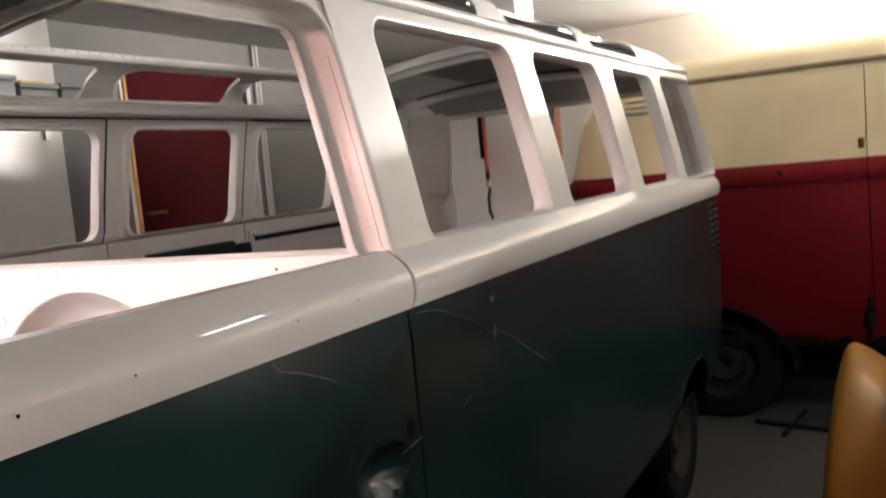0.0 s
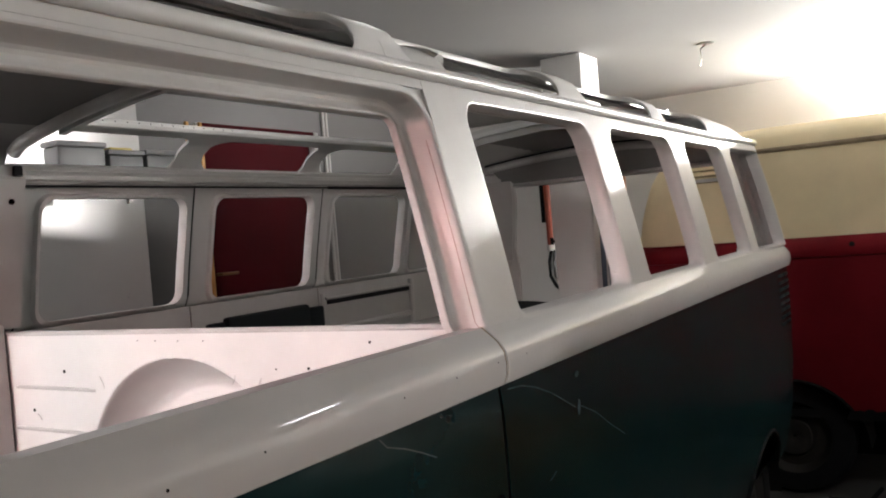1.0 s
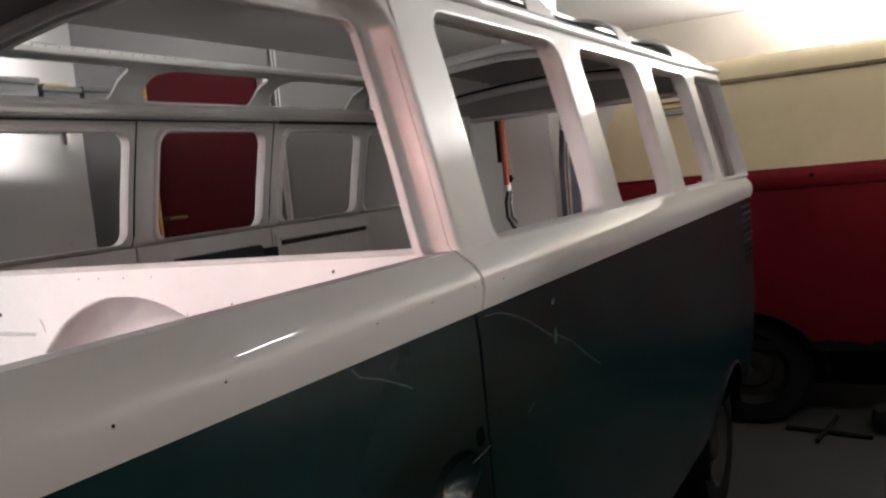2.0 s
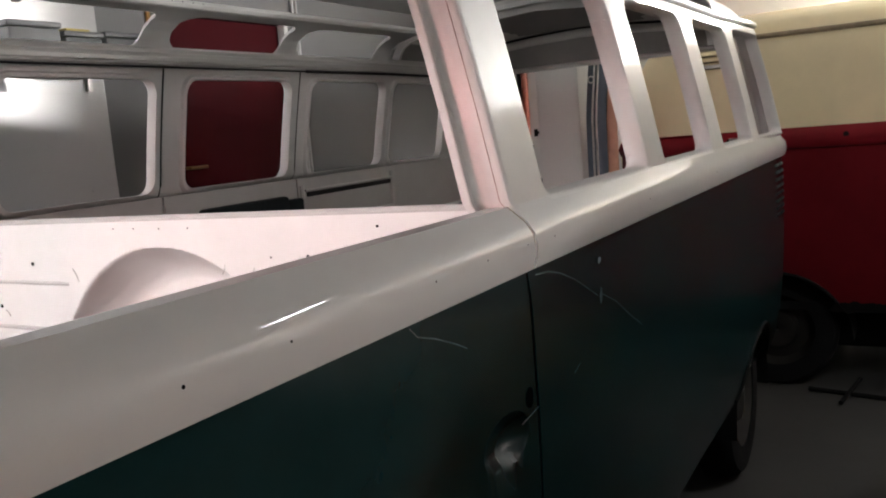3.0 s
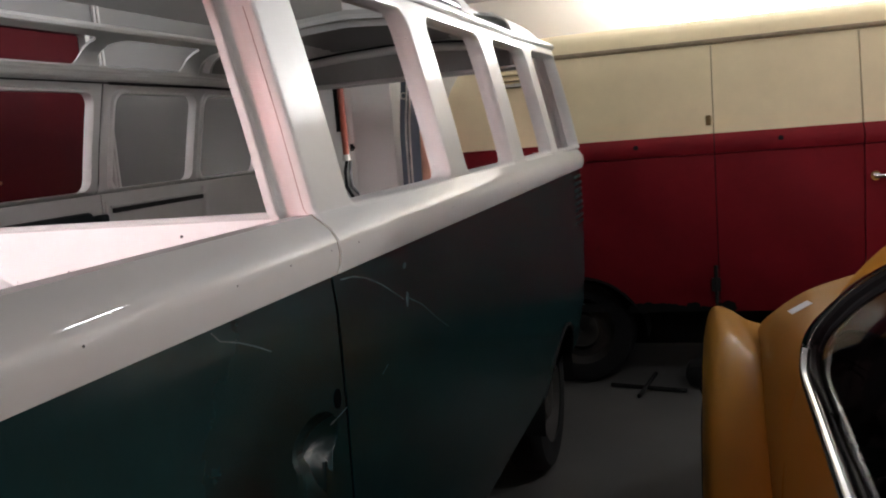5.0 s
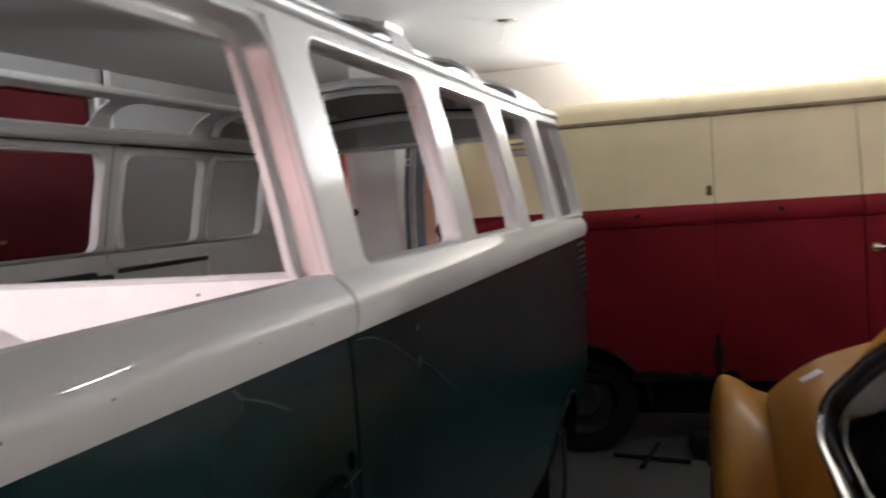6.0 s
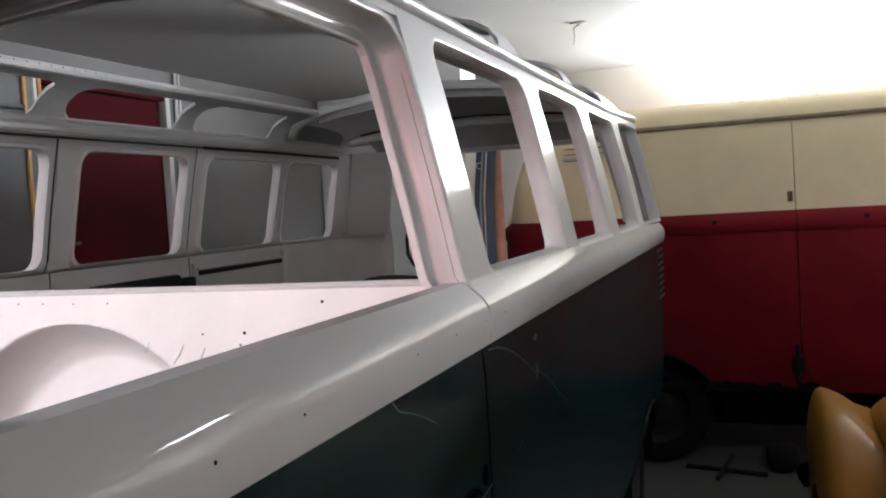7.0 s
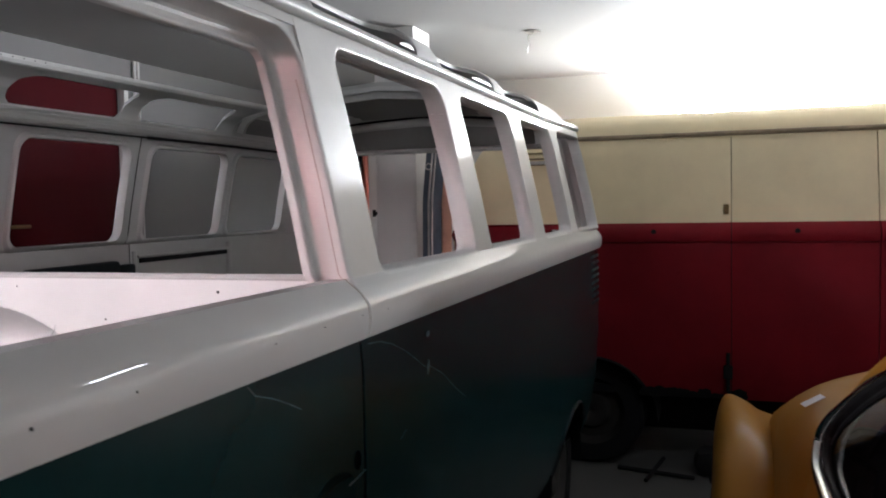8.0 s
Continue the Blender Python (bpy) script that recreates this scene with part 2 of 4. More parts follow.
def frame_panel(outer, hole, r, f, thick, lip=0.012, rb=None, bead=0.0, bulge=0.0):
    """A panel with a rounded opening: face, rounded return, rear face and rim, on the surface f(u, v, depth)."""
    bm = bmesh.new()
    u0, u1, v0, v1 = hole
    o0, o1, p0, p1 = outer
    inner = rounded(u0, u1, v0, v1, r, rb)
    c = ((u0 + u1) / 2, (v0 + v1) / 2)
    corners = [(o1, p0), (o1, p1), (o0, p1), (o0, p0)]
    edge = [on_rect(p, c, o0, o1, p0, p1) for p in inner]
    for q in corners:
        best = min(range(len(edge)), key=lambda i: (edge[i][0] - q[0]) ** 2 + (edge[i][1] - q[1]) ** 2)
        edge[best] = q

    def out(p, d):
        su = (p[0] - c[0]) / (u1 - u0) * 2
        sv = (p[1] - c[1]) / (v1 - v0) * 2
        return (p[0] + d * max(-1, min(1, su * 1.2)), p[1] + d * max(-1, min(1, sv * 1.2)))

    mid = [((a[0] + b[0]) / 2, (a[1] + b[1]) / 2) for a, b in zip(edge, [out(p, lip) for p in inner])]
    loops = [[f(*p, thick) for p in edge], [f(*p, 0.0) for p in edge], [f(*p, 0.0) for p in mid], [f(*out(p, lip + 0.004), 0.0) for p in inner], [f(*out(p, lip), 0.0002) for p in inner], [f(*out(p, lip * 0.3), lip * 0.3) for p in inner],
             [f(*p, lip) for p in inner], *([f(*out(p, -bulge * math.sin(math.pi * k / 8)), lip + (thick + bead - 0.002 - lip) * k / 8) for p in inner] for k in range(1, 8)), [f(*p, thick + bead - 0.002) for p in inner], [f(*p, thick + bead) for p in inner], [f(*out(p, 0.010), thick + bead) for p in inner],
             [f(*out(p, 0.016), thick) for p in inner], [f(*p, thick) for p in mid]]
    vs = [[bm.verts.new(q) for q in loop] for loop in loops]
    n = len(inner)
    for a, b in zip(vs, vs[1:] + vs[:1]):
        for i in range(n):
            j = (i + 1) % n
            bm.faces.new((a[i], a[j], b[j], b[i]))
    return bm


def sweep_frame(path, profile, f):
    """A bar with the closed profile of (outward, depth) along an open path of (u, v) on the surface f(u, v, depth)."""
    bm = bmesh.new()
    rings = []
    for i, p in enumerate(path):
        a, b = path[max(i - 1, 0)], path[min(i + 1, len(path) - 1)]
        du, dv = b[0] - a[0], b[1] - a[1]
        n = math.hypot(du, dv)
        nu, nv = -dv / n, du / n
        rings.append([bm.verts.new(f(p[0] + nu * o, p[1] + nv * o, d)) for o, d in profile])
    m = len(profile)
    for a, b in zip(rings, rings[1:]):
        for k in range(m):
            bm.faces.new((a[k], a[(k + 1) % m], b[(k + 1) % m], b[k]))
    bm.faces.new(rings[0])
    bm.faces.new(rings[-1])
    return bm


# ---- the van's form: left flank at x = 0, right at x = -WIDE, y runs to the rear, 0 at the rear edge of the cab door ----
WIDE = 1.72
S_REAR, S_FRONT, R_CORNER = 2.68, -0.98, 0.36
FLANK = [(0.28, 0.115), (0.36, 0.075), (0.45, 0.045), (0.60, 0.018), (0.80, 0.004), (1.00, 0.0), (1.16, 0.0), (1.207, 0.004), (1.2105, -0.008), (1.225, -0.014), (1.245, -0.016),
         (1.265, -0.013), (1.282, -0.002), (1.294, 0.012), (1.301, 0.021), (1.306, 0.026), (1.45, 0.054), (1.60, 0.087), (1.72, 0.116), (1.76, 0.126)]
ROOF = [(0.126, 1.757), (0.129, 1.775), (0.138, 1.800), (0.158, 1.828), (0.20, 1.852), (0.32, 1.878), (0.45, 1.899), (0.62, 1.920), (0.86, 1.936)]
REAR = [(0.28, 0.16), (0.60, 0.07), (1.00, 0.045), (1.207, 0.045), (1.245, 0.03), (1.282, 0.045), (1.306, 0.082), (1.45, 0.10), (1.55, 0.125), (1.64, 0.155), (1.71, 0.199), (1.76, 0.235)]
ARCH_R, ARCH_Z, AXLES, SILL = 0.34, 0.26, (-0.235, 2.165), 0.40


def flank(side, s, z, inset=0.0, off=None):
    """A point of the body: s runs along the flank and round the corners to the middle of the rear or the front."""
    d = (lerp_table(FLANK, z) if off is None else off) + inset
    rc = R_CORNER
    if s > 2.0 and z > 1.29:  # the window band stands out further round the rear corners
        k = min(1.0, (s - 2.0) / 0.65) * min(1.0, (z - 1.29) / 0.016)
        d -= 0.026 * k * k * (3 - 2 * k)
    if s > S_REAR:
        a = min((s - S_REAR) / rc, math.pi / 2)
        extra = max(0.0, s - S_REAR - rc * math.pi / 2)
        r = rc - inset
        x, y = d + r * (1 - math.cos(a)) + extra, S_REAR + (r - lerp_table(REAR, z)) * math.sin(a)
    elif s < S_FRONT:
        a = min((S_FRONT - s) / rc, math.pi / 2)
        extra = max(0.0, S_FRONT - s - rc * math.pi / 2)
        r = rc - inset
        x, y = d + r * (1 - math.cos(a)) + extra, S_FRONT - r * math.sin(a) + (d - inset) * math.sin(a) + max(0, z - 1.3) * 0.35 * math.sin(a)
    else:
        x, y = d, s
    return Vector((-x if side == "L" else -WIDE + x, y, z))


S_END = S_REAR + R_CORNER * math.pi / 2 + (WIDE / 2 - R_CORNER - 0.0)
S_NOSE = S_FRONT - R_CORNER * math.pi / 2 - (WIDE / 2 - R_CORNER - 0.0)


def bottom(s):
    z = SILL
    for a in AXLES:
        if abs(s - a) < ARCH_R:
            z = max(z, ARCH_Z + math.sqrt(ARCH_R ** 2 - (s - a) ** 2) - 0.0)
    return z


def arch_steps(a, b):
    ss = set(steps(a, b, max(2, int((b - a) / 0.09))))
    for ax in AXLES:
        for i in range(17):
            s = ax - ARCH_R * math.cos(math.pi * i / 16)
            if a < s < b:
                ss.add(s)
    ss = sorted(ss)
    keep = [ss[0]]
    for s in ss[1:-1]:
        if s - keep[-1] > 0.006:
            keep.append(s)
    return keep + [ss[-1]]


def lower_panel(side, a, b, z1=1.207, z0=None, thick=0.025):
    ss = arch_steps(a, b)
    vs = [i / 12 for i in range(13)]

    def f(s, v, th):
        zb = bottom(s) if z0 is None else z0
        z = zb + (z1 - zb) * v
        return flank(side, s, z, th)
    return grid(ss, vs, f, thick)


BELT_Z = [z for z, d in FLANK if 1.207 <= z <= 1.306]


def belt_panel(side, a, b):
    return grid(steps(a, b, max(2, int(abs(b - a) / 0.07))), BELT_Z, lambda s, z, th: flank(side, s, z, th), 0.03)


def roof_point(s, w):
    """w in 0..2 across the roof from the left gutter to the right."""
    u = w if w <= 1 else 2 - w
    d = 0.126 + (0.86 - 0.126) * u
    z = lerp_table(ROOF, d)
    y = s
    e = min(1.0, max(0.0, (s - 2.2) / 0.61))
    g = min(1.0, max(0.0, (-0.55 - s) / 0.524))
    z = 1.757 + (z - 1.757) * math.sqrt(max(0.0, 1 - e ** 2.5)) * math.sqrt(max(0.0, 1 - g ** 2.5))
    x = -d if w <= 1 else -WIDE + d
    # the ends follow the body's corners in plan
    over = max((s - S_REAR) / 0.13, (S_FRONT - s) / 0.094, 0.0)
    if over > 0:
        lim = 0.734 - 0.36 * (1 - math.sqrt(max(0.0, 1 - min(1.0, over) ** 2)))
        x = max(-0.86 - lim, min(-0.86 + lim, x))
    return Vector((x, y, z))


ROOF_ARC = [(0.0, 0.0)]
for (d0, z0), (d1, z1) in zip(ROOF, ROOF[1:]):
    ROOF_ARC.append((ROOF_ARC[-1][0] + math.hypot(d1 - d0, z1 - z0), (d1 - 0.126) / 0.734))


def roof_w(u):
    """From metres up the roof's curve to the share across it."""
    return lerp_table(ROOF_ARC, max(0.0, u))


WINDOWS = [(0.152, 0.772), (0.918, 1.462), (1.625, 2.13), (2.235, 2.74)]
DOOR_SIDE_WINDOWS = [(0.235, 0.775), (0.905, 1.445), (1.565, 2.11), (2.175, 2.735)]
W_RAIL = 0.26
SKYLIGHTS_LEFT = [(-0.66, -0.14), (-0.01, 0.665), (0.81, 1.37), (1.48, 2.04)]
SKYLIGHTS = [(-0.66, -0.115), (0.04, 0.735), (0.85, 1.395), (1.49, 2.04)]


def wheel(name_parent, x, y, side, radius=0.315):
    w = new("wheel")
    w.parent = name_parent
    w.location = (x, y, radius)
    k = radius / 0.326
    sgn = 1 if side == "L" else -1
    prof = [(-0.075, 0.205), (-0.08, 0.25), (-0.075, 0.30), (-0.055, 0.32), (-0.03, 0.325), (0.0, 0.326), (0.03, 0.325), (0.055, 0.32), (0.075, 0.30), (0.08, 0.25), (0.075, 0.205)]
    part("tyre", spin([(u, r * k) for u, r in prof], 40), M_RUBBER, w)
    rim = [(sgn * u, r * k) for u, r in ((0.07, 0.205), (0.055, 0.19), (0.03, 0.17), (0.035, 0.12), (0.06, 0.10), (0.065, 0.05), (0.05, 0.01), (0.03, 0.01), (0.02, 0.15), (0.0, 0.19), (0.0, 0.205))]
    part("rim", spin(rim, 32), M_RIM, w, "dull dirty steel wheel rim")
    return w


def van(label, m, upper, lower, belt, windows, seams, inner):
    v = empty("van", label, "van", m)
    for side in "LR":
        rear_zone = S_REAR + (0.26 if side == "L" and windows else 0.40)
        f = lambda s, z, th, sd=side: flank(sd, s, z, th)
        cab = empty_part("cab_door", v)
        # lower flank and belt; the right side has a pair of load doors
        cuts = [0.005, rear_zone] if side == "L" else [0.005, *seams, rear_zone]
        for n, (a, b) in enumerate(zip(cuts, cuts[1:])):
            gap = 0.004 if windows else 0.0022
            a, b = a + (gap if n else 0), b - (gap if b < rear_zone else 0)
            door = side == "R" and n in (1, 2)
            part("load_door_panel" if door else "side_panel", lower_panel(side, a, b), lower, v)
            part("load_door_belt" if door else "belt_moulding", belt_panel(side, a, b), belt, v)
            if windows and side == "R":
                part("inner_side_panel", grid(steps(a, b, 12), steps(0.45, 1.292, 12), lambda s, z, th: flank("R", s, z, 0, 0.058 + th), 0.01), inner, v)
        if windows:
            part("inner_side_panel", grid(steps(0.05, rear_zone, 30), steps(0.45, 1.285, 10), lambda s, z, th: flank("L", s, z, 0, 0.058 + th), 0.01), inner, v)
        if windows and side == "L":
            def dished(q, w, th):
                zb = bottom(q)
                z = zb + (1.207 - zb) * w
                e = ((q + 0.115) / 0.075) ** 2 + ((z - 0.978 + 0.02 * (q + 0.115)) / 0.040) ** 2
                dent = 0.024 * max(0.0, 1 - e) ** 0.8 if e < 1 else 0.0
                return flank("L", q, z, dent + th)
            fine = sorted(set([q for q in arch_steps(-1.0, -0.005) if q < -0.23] + steps(-0.225, -0.005, 80)))
            part("door_panel", grid(fine, sorted(set(steps(0, 0.58, 8) + steps(0.60, 0.80, 64) + steps(0.82, 1, 6))), dished, 0.03), lower, cab)
        else:
            part("door_panel", lower_panel(side, -1.0, -0.005), lower, cab)
        part("door_belt", belt_panel(side, -1.0, -0.005), belt, cab)
        part("door_gap", grid([-0.0062, 0.0062], [0.62 + 0.02 * k for k in range(30)] + [1.2065], lambda q, z, th: flank(side, q, z, 0.0014 + th), 0.006), M_HOLE, v, "dark gap along the door's edge")
        part("belt_gap", grid([-0.0062, 0.0062], BELT_Z, lambda q, z, th: flank(side, q, z, 0.0035 + th), 0.004), M_GUTTER, v, "grimy gap in the belt")
        part("nose_panel", lower_panel(side, S_NOSE, -1.006), lower, v)
        part("nose_belt", belt_panel(side, S_NOSE, -1.006), belt, v)
        # cab door's window frame: a stepped bar from the belt up and over
        rim = [(0.008, 1.275 + 0.02 * i) for i in range(19)]
        rim += [(-0.052 + 0.06 * math.cos(radians(10 * i)), 1.655 + 0.06 * math.sin(radians(10 * i))) for i in range(1, 9)]
        rim += [(-0.052 - 0.79 * i / 16, 1.715) for i in range(17)]
        rim += [(-0.842 - 0.06 * math.sin(radians(10 * i)), 1.655 + 0.06 * math.cos(radians(10 * i))) for i in range(1, 9)]
        rim += [(-0.902, 1.635 - 0.02 * i) for i in range(19)]
        prof = [(-0.05, 0.006), (-0.013, 0.005), (-0.011, 0.0), (-0.004, 0.0004), (-0.001, 0.002), (0.0005, 0.005), (0.0015, 0.009), (0.0055, 0.030), (0.006, 0.033), (0.0063, 0.040), (0.0085, 0.047), (0.0125, 0.052), (0.018, 0.0545), (0.024, 0.0535), (0.0285, 0.050), (0.031, 0.0475), (0.034, 0.0475), (0.036, 0.050), (0.0365, 0.062), (-0.03, 0.062)]
        part("window_rim", sweep_frame(rim, prof, f), upper, cab, angle=25)
        part("rim_seal", sweep_frame([q for q in rim if q[0] > 0.0 and q[1] < 1.66], [(0.0045, 0.0138), (0.0052, 0.014), (0.0052, 0.0148), (0.0045, 0.0148)], f), M_JOINT, cab, "thin brown joint line")
        part("door_header", grid(steps(-1.0, 0.018, 14), [1.7265, 1.742, 1.756], f, 0.03), upper, cab)
        part("front_pillar", grid(steps(-1.0, -0.914, 3), steps(1.306, 1.7275, 8), f, 0.03), upper, cab)
        part("windscreen_frame", frame_panel((S_NOSE + 0.01, -1.006, 1.306, 1.755), (S_NOSE + 0.05, -1.05, 1.32, 1.715), 0.05, f, 0.04), upper, v)
        if windows and side == "L":
            bounds = [0.0195, 0.845, 1.543, 2.183, rear_zone]
            for (a, b), o0, o1 in zip(WINDOWS, bounds, bounds[1:]):
                part("window_frame", frame_panel((o0, o1, 1.306, 1.756), (a, b, 1.309, 1.716), 0.05, f, 0.050, 0.005, 0.028, 0.0, 0.0035), upper, v, angle=35)
        elif windows:
            bounds = [seams[0] + 0.004, seams[1], seams[2], 2.14, rear_zone]
            part("door_post", grid(steps(0.002, seams[0] - 0.004, 3), steps(1.306, 1.756, 8), f, 0.07), upper, v)
            for n, ((a, b), o0, o1) in enumerate(zip(DOOR_SIDE_WINDOWS, bounds, bounds[1:])):
                part("window_frame", frame_panel((o0 + (0.004 if n < 3 else 0), o1 - (0.004 if n < 2 else 0), 1.296, 1.722), (a, b, 1.308, 1.668), 0.05, f, 0.034, 0.010, 0.045, 0.012), upper, v)
            part("head_rail", grid(steps(0.002, rear_zone, 30), [1.7225, 1.74, 1.756], f, 0.05), upper, v)
            part("inner_rail", tube([flank("R", q, 1.734, 0, 0.17) for q in steps(0.0, 2.62, 30)], 0.012), inner, v)
            part("inner_trim", tube([flank("R", q, 1.715, 0, 0.172) for q in steps(0.0, 2.62, 30)], 0.008), inner, v)
            part("trim_gap", tube([flank("R", q, 1.701, 0, 0.174) for q in steps(1.5, 2.66, 16)], 0.006), M_BLACK, v, "dark open joint")
            part("trim_gap", tube([flank("R", q, 1.701, 0, 0.174) for q in steps(0.16, 1.5, 16)], 0.003), M_BLACK, v, "dark open joint")
            for q in seams:
                part("frame_gap", grid([q - 0.0055, q + 0.0055], steps(1.295, 1.70, 10), lambda u, z, th: flank("R", u, z, 0.030 + th), 0.002), M_HOLE, v, "dark gap between window frames")
                part("panel_gap", grid([q - 0.006, q + 0.006], steps(0.6, 1.29, 10), lambda u, z, th: flank("R", u, z, 0, 0.056 + th), 0.002), M_HOLE, v, "dark gap between panels")
            part("panel_slot", box((-WIDE + 0.060, 1.555, 1.214), (-WIDE + 0.074, 2.18, 1.236), 0.003), M_BLACK, v, "dark open slot")
            part("slot_lip", tube([(-WIDE + 0.076, q, 1.24) for q in (1.54, 2.19)], 0.006), inner, v)
            part("inner_rib", tube([(-WIDE + 0.066, 1.525, z) for z in (0.5, 0.9, 1.262)], 0.013), inner, v)
            part("inner_rib", tube([(-WIDE + 0.07, 2.19, z) for z in (0.5, 0.9, 1.27)], 0.016), inner, v)
            part("inner_rib", tube([(-WIDE + 0.07, 1.555 + 0.63 * k, 1.105) for k in (0, 1)], 0.012), inner, v)
        else:
            bounds = [0.002, *seams, rear_zone]
            for n, (o0, o1) in enumerate(zip(bounds, bounds[1:])):
                if n:
                    for z0, z1 in ((0.46, 0.8), (0.8, 1.2), (1.2, 1.31), (1.31, 1.53), (1.53, 1.75)):
                        part("seam_backing", grid([o0 - 0.03, o0 + 0.03], steps(z0, z1, 5), lambda q, z, th: flank(side, q, z, 0.033 + th), 0.004), M_DARK if z0 < 1.3 else M_GUTTER, v)
                part("upper_panel", grid(steps(o0 + (0.0022 if n else 0), o1 - (0.0022 if n < 3 else 0), 10), steps(1.306, 1.756, 8), f, 0.03), upper, v)
        if windows:
            def channel(q, k, th, sd=side):
                return flank(sd, q, 1.753 - 0.022 * k, 0, 0.130 + 0.058 * k) - Vector((0, 0, th))
            part("inner_channel", grid(steps(-0.6, 2.72, 36), [0, 0.5, 1], channel, 0.012), inner, v)
        ss = steps(-1.05, rear_zone, 42)
        gut = [flank(side, q, 1.757) + Vector((0.004 if side == "L" else -0.004, 0, 0.001)) for q in ss]
        part("rain_gutter", tube(gut, 0.0135, 10), upper if windows else M_GUTTER, v)
        part("rear_pillar", grid(steps(rear_zone + 0.002, rear_zone + 0.08, 3), steps(SILL, 1.69, 16), f, 0.03), upper, v)
        part("rear_header", grid(steps(rear_zone + 0.002, S_END, 8), steps(1.692, 1.756, 3), f, 0.03), upper, v)
        if windows:
            part("corner_post", grid(steps(2.86, rear_zone + 0.07, 8), steps(1.30, 1.72, 8), lambda q, z, th, sd=side: flank(sd, q, z, 0.055 + th), 0.02), inner, v)
            for q in (rear_zone - 0.02, rear_zone + 0.025, rear_zone + 0.07):
                part("post_rib", tube([flank(side, q, z, 0.054) for z in steps(1.31, 1.71, 8)], 0.009, 8), inner, v)
        if not windows:
            part("tailgate", grid(steps(rear_zone + 0.084, S_END, 8), steps(SILL, 1.688, 12), f, 0.03), upper, v)
    # roof skins: beside, before and behind the folding-roof opening
    rf = lambda s, w, th: roof_point(s, w) - Vector((0, 0, th))
    W0, U0 = 0.26, 0.2435
    wide = [0, 0.004, 0.016, 0.03, 0.044, 0.065, 0.10, 0.16, W0, 0.4, 0.6, 0.8]
    wide = wide + [1] + [2 - w for w in wide[::-1]]
    if windows:
        b = [-0.80, -0.07, 0.735, 1.425, 2.16]
        for (p, q), o0, o1 in zip(SKYLIGHTS_LEFT, b, b[1:]):
            part("skylight_frame", frame_panel((o0, o1, 0.0, U0), (p, q, 0.009, 0.185), 0.06, lambda s, u, th: rf(s, roof_w(u), th), 0.014, 0.006), upper, v)
        b = [-0.80, -0.04, 0.79, 1.443, 2.16]
        for (p, q), o0, o1 in zip(SKYLIGHTS, b, b[1:]):
            part("skylight_frame", frame_panel((o0, o1, 0.0, U0), (p, q, 0.009, 0.185), 0.06, lambda s, u, th: rf(s, 2 - roof_w(u), th), 0.014, 0.006), upper, v)
        part("roof_front", grid(steps(-1.073, -0.803, 8), wide, rf, 0.02), upper, v)
        mids = [w for w in wide if W0 <= w <= 2 - W0]
        part("roof_cab", grid(steps(-0.80, 0.205, 12), [w + (0.002 if i == 0 else -0.002 if i == len(mids) - 1 else 0) for i, w in enumerate(mids)], rf, 0.02), upper, v)
        part("roof_rear_deck", grid(steps(2.145, 2.16, 1), mids, rf, 0.02), upper, v)
        part("roof_rear", grid(steps(2.163, 2.66, 10) + [2.68 + 0.13 * math.sin(math.pi / 2 * k / 8) for k in range(9)], wide, rf, 0.02), upper, v)
        part("cab_lining", grid(steps(-0.95, 0.185, 14), [w for w in wide if 0.2 < w < 1.8], lambda s, w, th: rf(s, w, 0.026 + th), 0.003), M_ROOFIN, v, "grey sheet under the cab roof, darker than its skin")
        def under(s, w, k):  # a point below the roof skin, k towards the middle of the van
            p = roof_point(s, w)
            return p + (Vector((-0.86, p.y, 1.62)) - p).normalized() * k
        part("rear_lining", grid(steps(2.20, 2.67, 10), [w for w in wide if 0.003 < w < 1.997], lambda s, w, th: under(s, w, 0.026 + th), 0.003), M_ROOFIN, v, "grey sheet under the rear roof, darker than its skin")
        # rim of the folding-roof opening
        for w in (W0, 2 - W0):
            part("roof_rail", tube([rf(s, w, 0.008) for s in steps(0.20, 2.17, 26)], 0.014), M_INNER, v)
        for y in (0.19, 2.165):
            part("roof_header", grid(steps(W0, 2 - W0, 14), [0, 1], lambda w, k, th, yy=y: rf(yy, w, 0) + Vector((0, th, -0.05 + 0.07 * k)), 0.02), M_INNER, v)
        for a, b in ((0.004, W0 - 0.004), (2 - W0 + 0.004, 1.996)):
            part("roof_bow", grid([a + (b - a) * k / 16 for k in range(17)], [0, 1], lambda w, k, th: under(2.165, w, 0.022 + 0.034 * k) + Vector((0, th, 0)), 0.02), M_INNER, v)
        part("roof_bow", tube([roof_point(0.15, w) - Vector((0, 0, 0.035)) for w in steps(0.05, 1.95, 48)], 0.020, 10), M_INNER, v)
        part("roof_seal", tube([roof_point(0.214, w) - Vector((0, 0, 0.03)) for w in steps(0.5, 1.62, 30)], [0.006 + 0.004 * math.sin(2.3 * i) ** 2 for i in range(31)], 8), M_BLACK, v, "worn black rubber strip")
        for sd in (0, 1):
            part("cab_corner_panel", grid(steps(-0.09, 0.14, 6), steps(0.0, 0.24, 10), lambda q, u, th, k=sd: rf(q, roof_w(u) if k == 0 else 2 - roof_w(u), 0.022 + th), 0.004), M_INNER, v)
        part("rear_seam", tube([roof_point(2.68, w) - Vector((0, 0, 0.028)) for w in steps(0.2, 1.8, 36)], 0.006, 6), M_BLACK, v, "dark open joint")
        part("rear_bow", tube([roof_point(2.69, w) - Vector((0, 0, 0.046)) for w in steps(0.10, 1.90, 40)], 0.020, 10), M_INNER, v)
